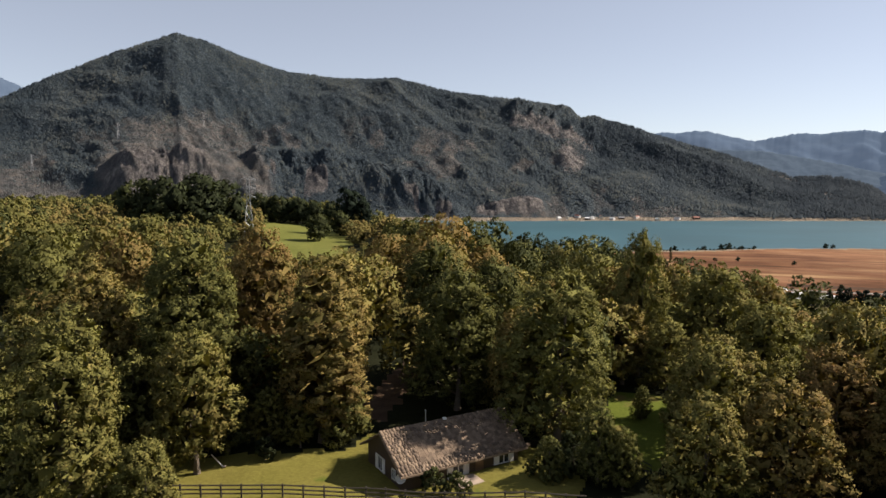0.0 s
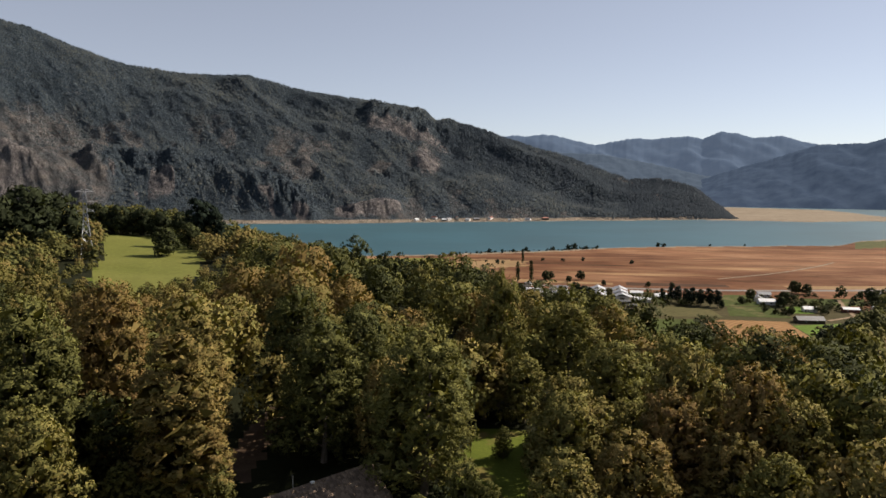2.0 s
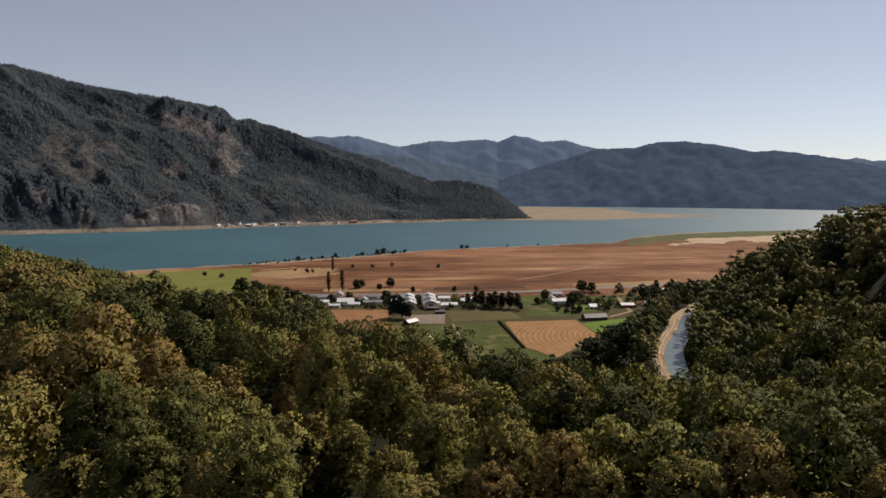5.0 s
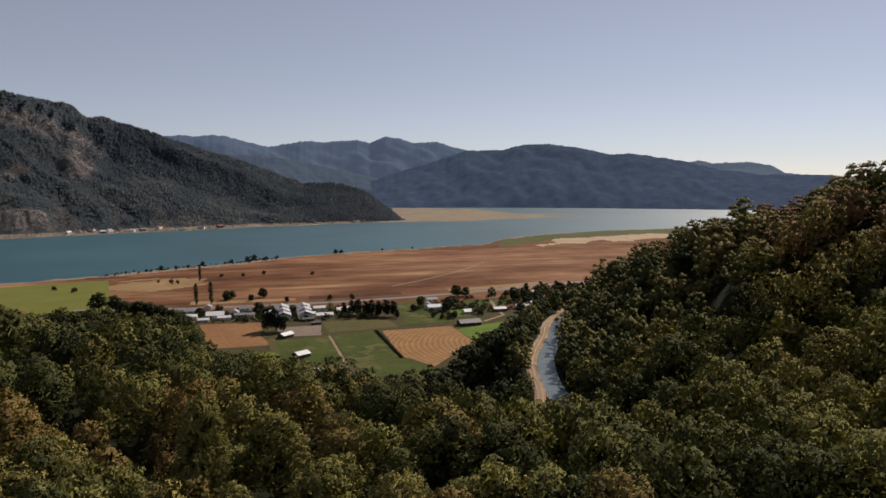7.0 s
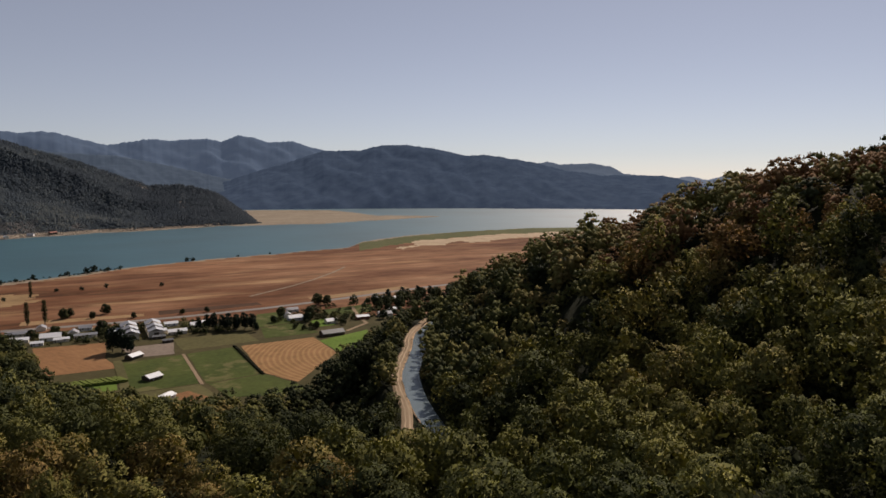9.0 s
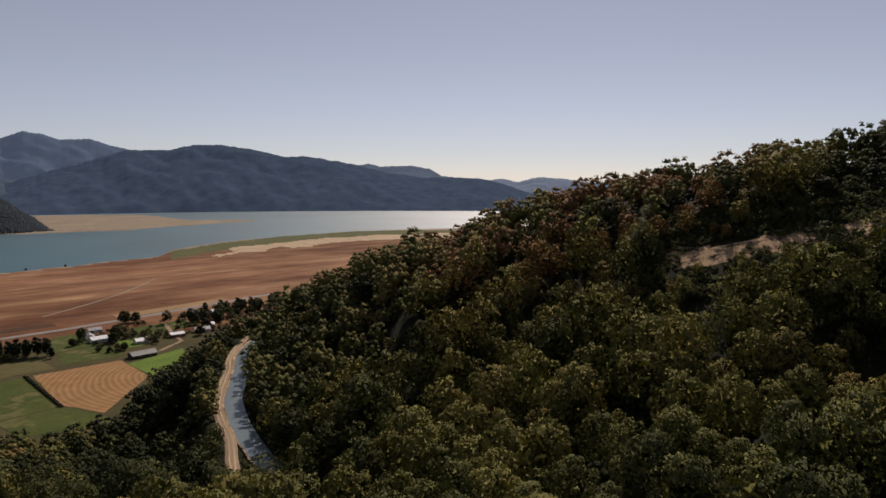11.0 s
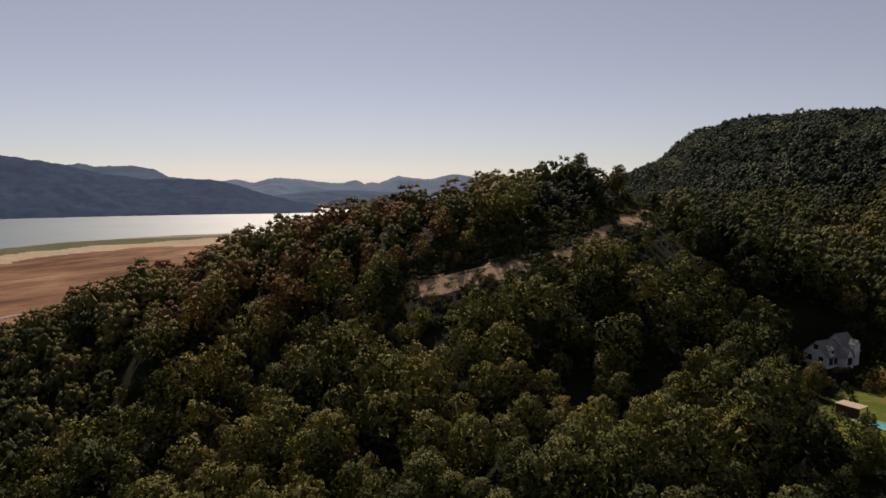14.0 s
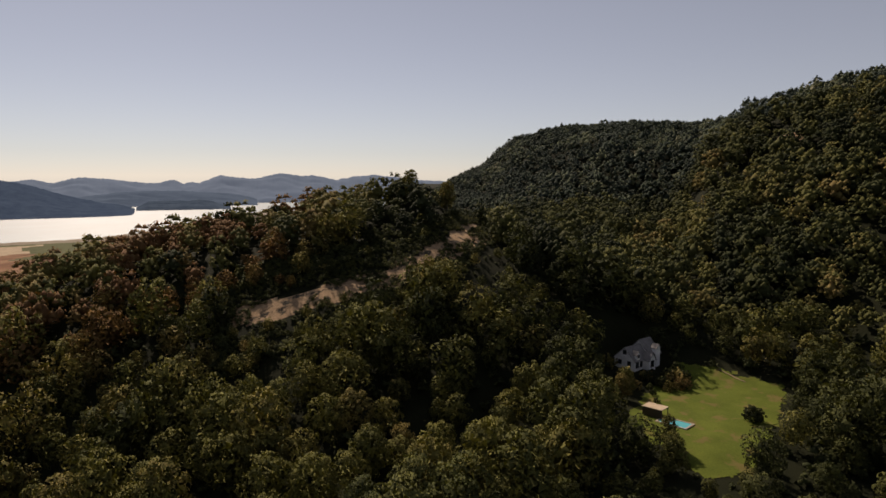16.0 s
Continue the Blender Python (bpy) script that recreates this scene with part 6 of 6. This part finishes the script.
tree_kind("red_shrub", 35, 3.0, 5.0, 4, 30, 800, 0.29, LEAVES, 0.62, "low reddish garden shrub", low=0.1, category="bush")
tree_kind("bush", 36, 6, 7, 4, 16, 320, 0.75, CONIFER, 0.2, "dark bush on the lake shore", low=0.1, category="bush", tuft=0.15, ragged=0.18)
for key, spots in {
    "dark": ((232, 519, 1.15), (228, 526, 1.2), (236, 514, 0.8), (317, 540, 0.85), (321, 536, 0.9), (326, 531, 0.8), (330, 527, 0.9), (334, 521, 0.85), (338, 515, 0.95), (342, 509, 0.9), (330, 516, 0.8), (324, 522, 0.8), (340, 500, 0.5), (312, 546, 0.7), (502, 520, 0.6), (520, 517, 0.8), (540, 515, 0.8), (558, 508, 0.8), (575, 505, 0.7)),
    "poplar": ((222, 680, 0.95), (235, 675, 1.0), (286, 855, 0.85)),
    "village": ((140, 712, 1.5), (150, 690, 1.4), (161, 618, 1.6), (169, 611, 1.4), (155, 626, 1.7), (148, 640, 1.6), (176, 604, 1.1), (252, 598, 1.0), (222, 618, 0.8), (205, 622, 0.7), (392, 535, 0.9), (403, 505, 1.1), (396, 500, 0.8), (456, 558, 1.1), (464, 552, 0.9), (489, 503, 0.9), (499, 480, 0.9), (480, 490, 0.8), (476, 474, 0.8), (544, 498, 1.0), (560, 505, 1.0), (525, 500, 0.9), (510, 490, 0.9), (450, 455, 0.8), (292, 680, 0.9), (262, 690, 0.8), (255, 686, 0.9), (274, 668, 0.6), (300, 640, 0.5), (340, 622, 0.5), (360, 612, 0.5), (372, 520, 0.6), (382, 470, 0.6), (580, 500, 0.9), (600, 495, 0.9)),
    "bush": ((356, 1047, 1.1), (402, 1049, 1.0), (434, 1062, 1.3), (448, 1070, 1.5), (470, 1070, 0.9), (490, 1072, 0.8), (601, 1070, 1.2), (612, 1070, 1.0), (290, 1030, 1.1), (310, 1028, 0.9), (330, 1034, 0.8), (270, 1034, 0.6), (252, 858, 0.9), (258, 853, 0.7), (325, 886, 0.7), (348, 871, 0.7), (375, 865, 0.9), (421, 815, 0.8), (244, 884, 0.5), (700, 1070, 0.6), (760, 1058, 0.6), (146, 860, 0.9), (132, 900, 0.8)),
    "shrub": ((-0.9, 63.2, 0.75), (1.3, 62.6, 0.7), (-19.0, 70.5, 0.7), (11.5, 66.0, 0.8), (13.5, 68.5, 1.1), (8.8, 66.4, 0.45), (190, -99, 0.7), (187, -96, 1.1), (187.5, -103, 1.2), (183, -99, 1.1), (195, -109, 1.0), (191, -108, 1.3), (186, -108, 1.2), (178, -93, 0.6), (182, -94, 0.7), (152, -107.5, 1.25), (154, -109, 1.2), (151.8, -109.6, 1.1), (172, -91, 0.5), (199, -112, 0.6)),
    "red_shrub": ((184.5, -103.5, 1.25), (181, -104.5, 1.15), (180, -100, 1.0), (184, -106.5, 1.1), (187, -107.5, 1.2), (197, -88, 1.2), (188, -89, 1.3), (184, -90, 1.0)),
}.items():
    for x, y, s in spots:
        plant(key, x, y, s, (x * 37 + y * 91) % 360, 0.1)
for a, d, s in ((-22.0, 366, 2.6), (-19.6, 372, 2.8), (-24.0, 380, 2.4), (-18.0, 382, 2.6), (-9.2, 470, 1.6), (-8.6, 404, 1.3), (-10.4, 372, 1.3), (-13.5, 488, 1.7), (-12.0, 486, 1.6), (-15.0, 490, 1.7), (-10.8, 484, 1.5)):
    plant("village", d * math.sin(radians(a)), d * math.cos(radians(a)), s, a * 50)
for a, d, s in ((-8.0, 420, 1.7), (-7.2, 424, 1.6), (-6.6, 418, 1.3)):
    plant("dark", d * math.sin(radians(a)), d * math.cos(radians(a)), s, a * 50)
for x, y, s in ((296, -37, 1.0), (293, -53, 0.95)):
    plant("mid_b", x, y, s * 0.92, x)

rng = np.random.default_rng(303)
bx = rng.uniform(470, 640, 40)
by = 512 - 0.12 * (bx - 480) + rng.uniform(-26, 14, 40)
woods("woodland", "dark trees crowding the end of the village", bx, by, wood_kinds(420, 4, 11, 10, 3, 18, 300, 0.75, 0.1, 0.15), FAR_LEAVES, np.clip(rng.normal(0.06, 0.08, 40), 0, 1), 29, (0.6, 1.15))
for k in range(46):
    f = rng.random()
    x, y = mix(172, 300, f) + rng.normal(0, 6), mix(634, 578, f) + rng.normal(0, 9)
    plant("shrub" if k % 3 else "village", x, y, rng.uniform(0.7, 1.2) * (0.45 if k % 3 == 0 else 1.0), rng.uniform(0, 360))
for k in range(20):
    plant("shrub", 372 + rng.uniform(-8, 80), 520 - rng.uniform(-8, 60), rng.uniform(0.8, 1.6), rng.uniform(0, 360))

for k in range(16):
    f, g = rng.random(), rng.uniform(-2.5, 2.5)
    plant("red_shrub" if k % 4 == 0 else "shrub", mix(188.5, 180.5, f) + g, mix(-95, -109, f) + 0.5 * g, rng.uniform(0.55, 0.85), rng.uniform(0, 360), 0.2)

# the wood's edge on the flat
ex_, ey_ = [v.ravel() + rng.uniform(-3.4, 3.4, v.size) for v in np.meshgrid(np.arange(40, 210, 8.6), np.arange(390, 680, 8.6))]
edge_in = inside(ex_, ey_, [(96, 400), (146, 396), (150, 432), (160, 470), (166, 500), (180, 560), (176, 596), (160, 640), (120, 690), (70, 690), (50, 600)]) & (land(ex_, ey_) < -98.5)
woods("woodland", "dark tree belt at the edge of the village", ex_[edge_in], ey_[edge_in], wood_kinds(450, 5, 12, 11, 3, 16, 220, 0.9, 0.1, 0.16), FAR_LEAVES, np.clip(rng.normal(0.2, 0.14, edge_in.sum()), 0, 0.8), 33, (0.7, 1.2))
# garden trees and hedges between the village houses
gx_, gy_ = np.r_[rng.uniform(165, 325, 260), rng.uniform(365, 560, 260)], np.r_[rng.uniform(-34, 30, 260), rng.uniform(-44, 34, 260)]
gy_ = gy_ + np.interp(gx_, (165, 325, 366, 480, 560), (616, 548, 520, 500, 500))
clear = np.ones(len(gx_), bool)
for x, y, turn, ln, wd, *_ in VILLAGE + [(263, 571, 0, 40, 12), (281, 564, 0, 40, 12)]:
    clear &= np.hypot(gx_ - x, gy_ - y) > ln * 0.5 + 1.5
road_y = np.interp(gx_, (165, 208, 265, 338, 404, 462, 531, 620), (692, 665, 636, 606, 585, 572, 560, 545))
clear &= road_y - gy_ > 9
for pts, mat, label in FIELDS:
    clear &= ~inside(gx_, gy_, pts)
woods("scrub", "dark garden trees and hedges between the village houses", gx_[clear], gy_[clear], wood_kinds(430, 4, 5.5, 5.5, 2, 8, 110, 0.5, 0.08, 0.18), FAR_LEAVES, np.clip(rng.normal(0.1, 0.12, clear.sum()), 0, 1), 30, (0.35, 1.15))
by = rng.uniform(0, 1, 90)
ba = mix(11.5, 24.5, by)
br = np.interp(ba, SHORE_AZ, SHORE_R) - rng.uniform(4, 34, 90)
woods("scrub", "low dark bushes along the lake shore", br * np.sin(np.radians(ba)), br * np.cos(np.radians(ba)), wood_kinds(440, 3, 3.4, 4.6, 2, 5, 50, 0.6, 0.08, 0.2), CONIFER, np.full(90, 0.3), 31, (0.4, 1.2))

# the dark hedge, and the maize strip
bm = bmesh.new()
for k in range(30):
    x, y = mix(297, 266, k / 29), mix(468, 388, k / 29)
    box(bm, x - 0.7, x + 0.7, y - 1.6, y + 1.6, PLAIN - 0.2, PLAIN + 1.3 + 0.3 * math.sin(k * 2.3))
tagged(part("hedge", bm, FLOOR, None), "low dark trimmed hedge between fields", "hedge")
bm = bmesh.new()
for k in range(34):
    x, y = mix(162, 198, k / 33), mix(461, 446, k / 33)
    box(bm, x - 0.9, x + 0.9, y - 6, y + 6, PLAIN - 0.1, PLAIN + 1.9 + 0.35 * math.sin(k * 1.9))
tagged(part("maize", bm, CROP, None), "strip of tall green maize", "crop", kind="stuff")
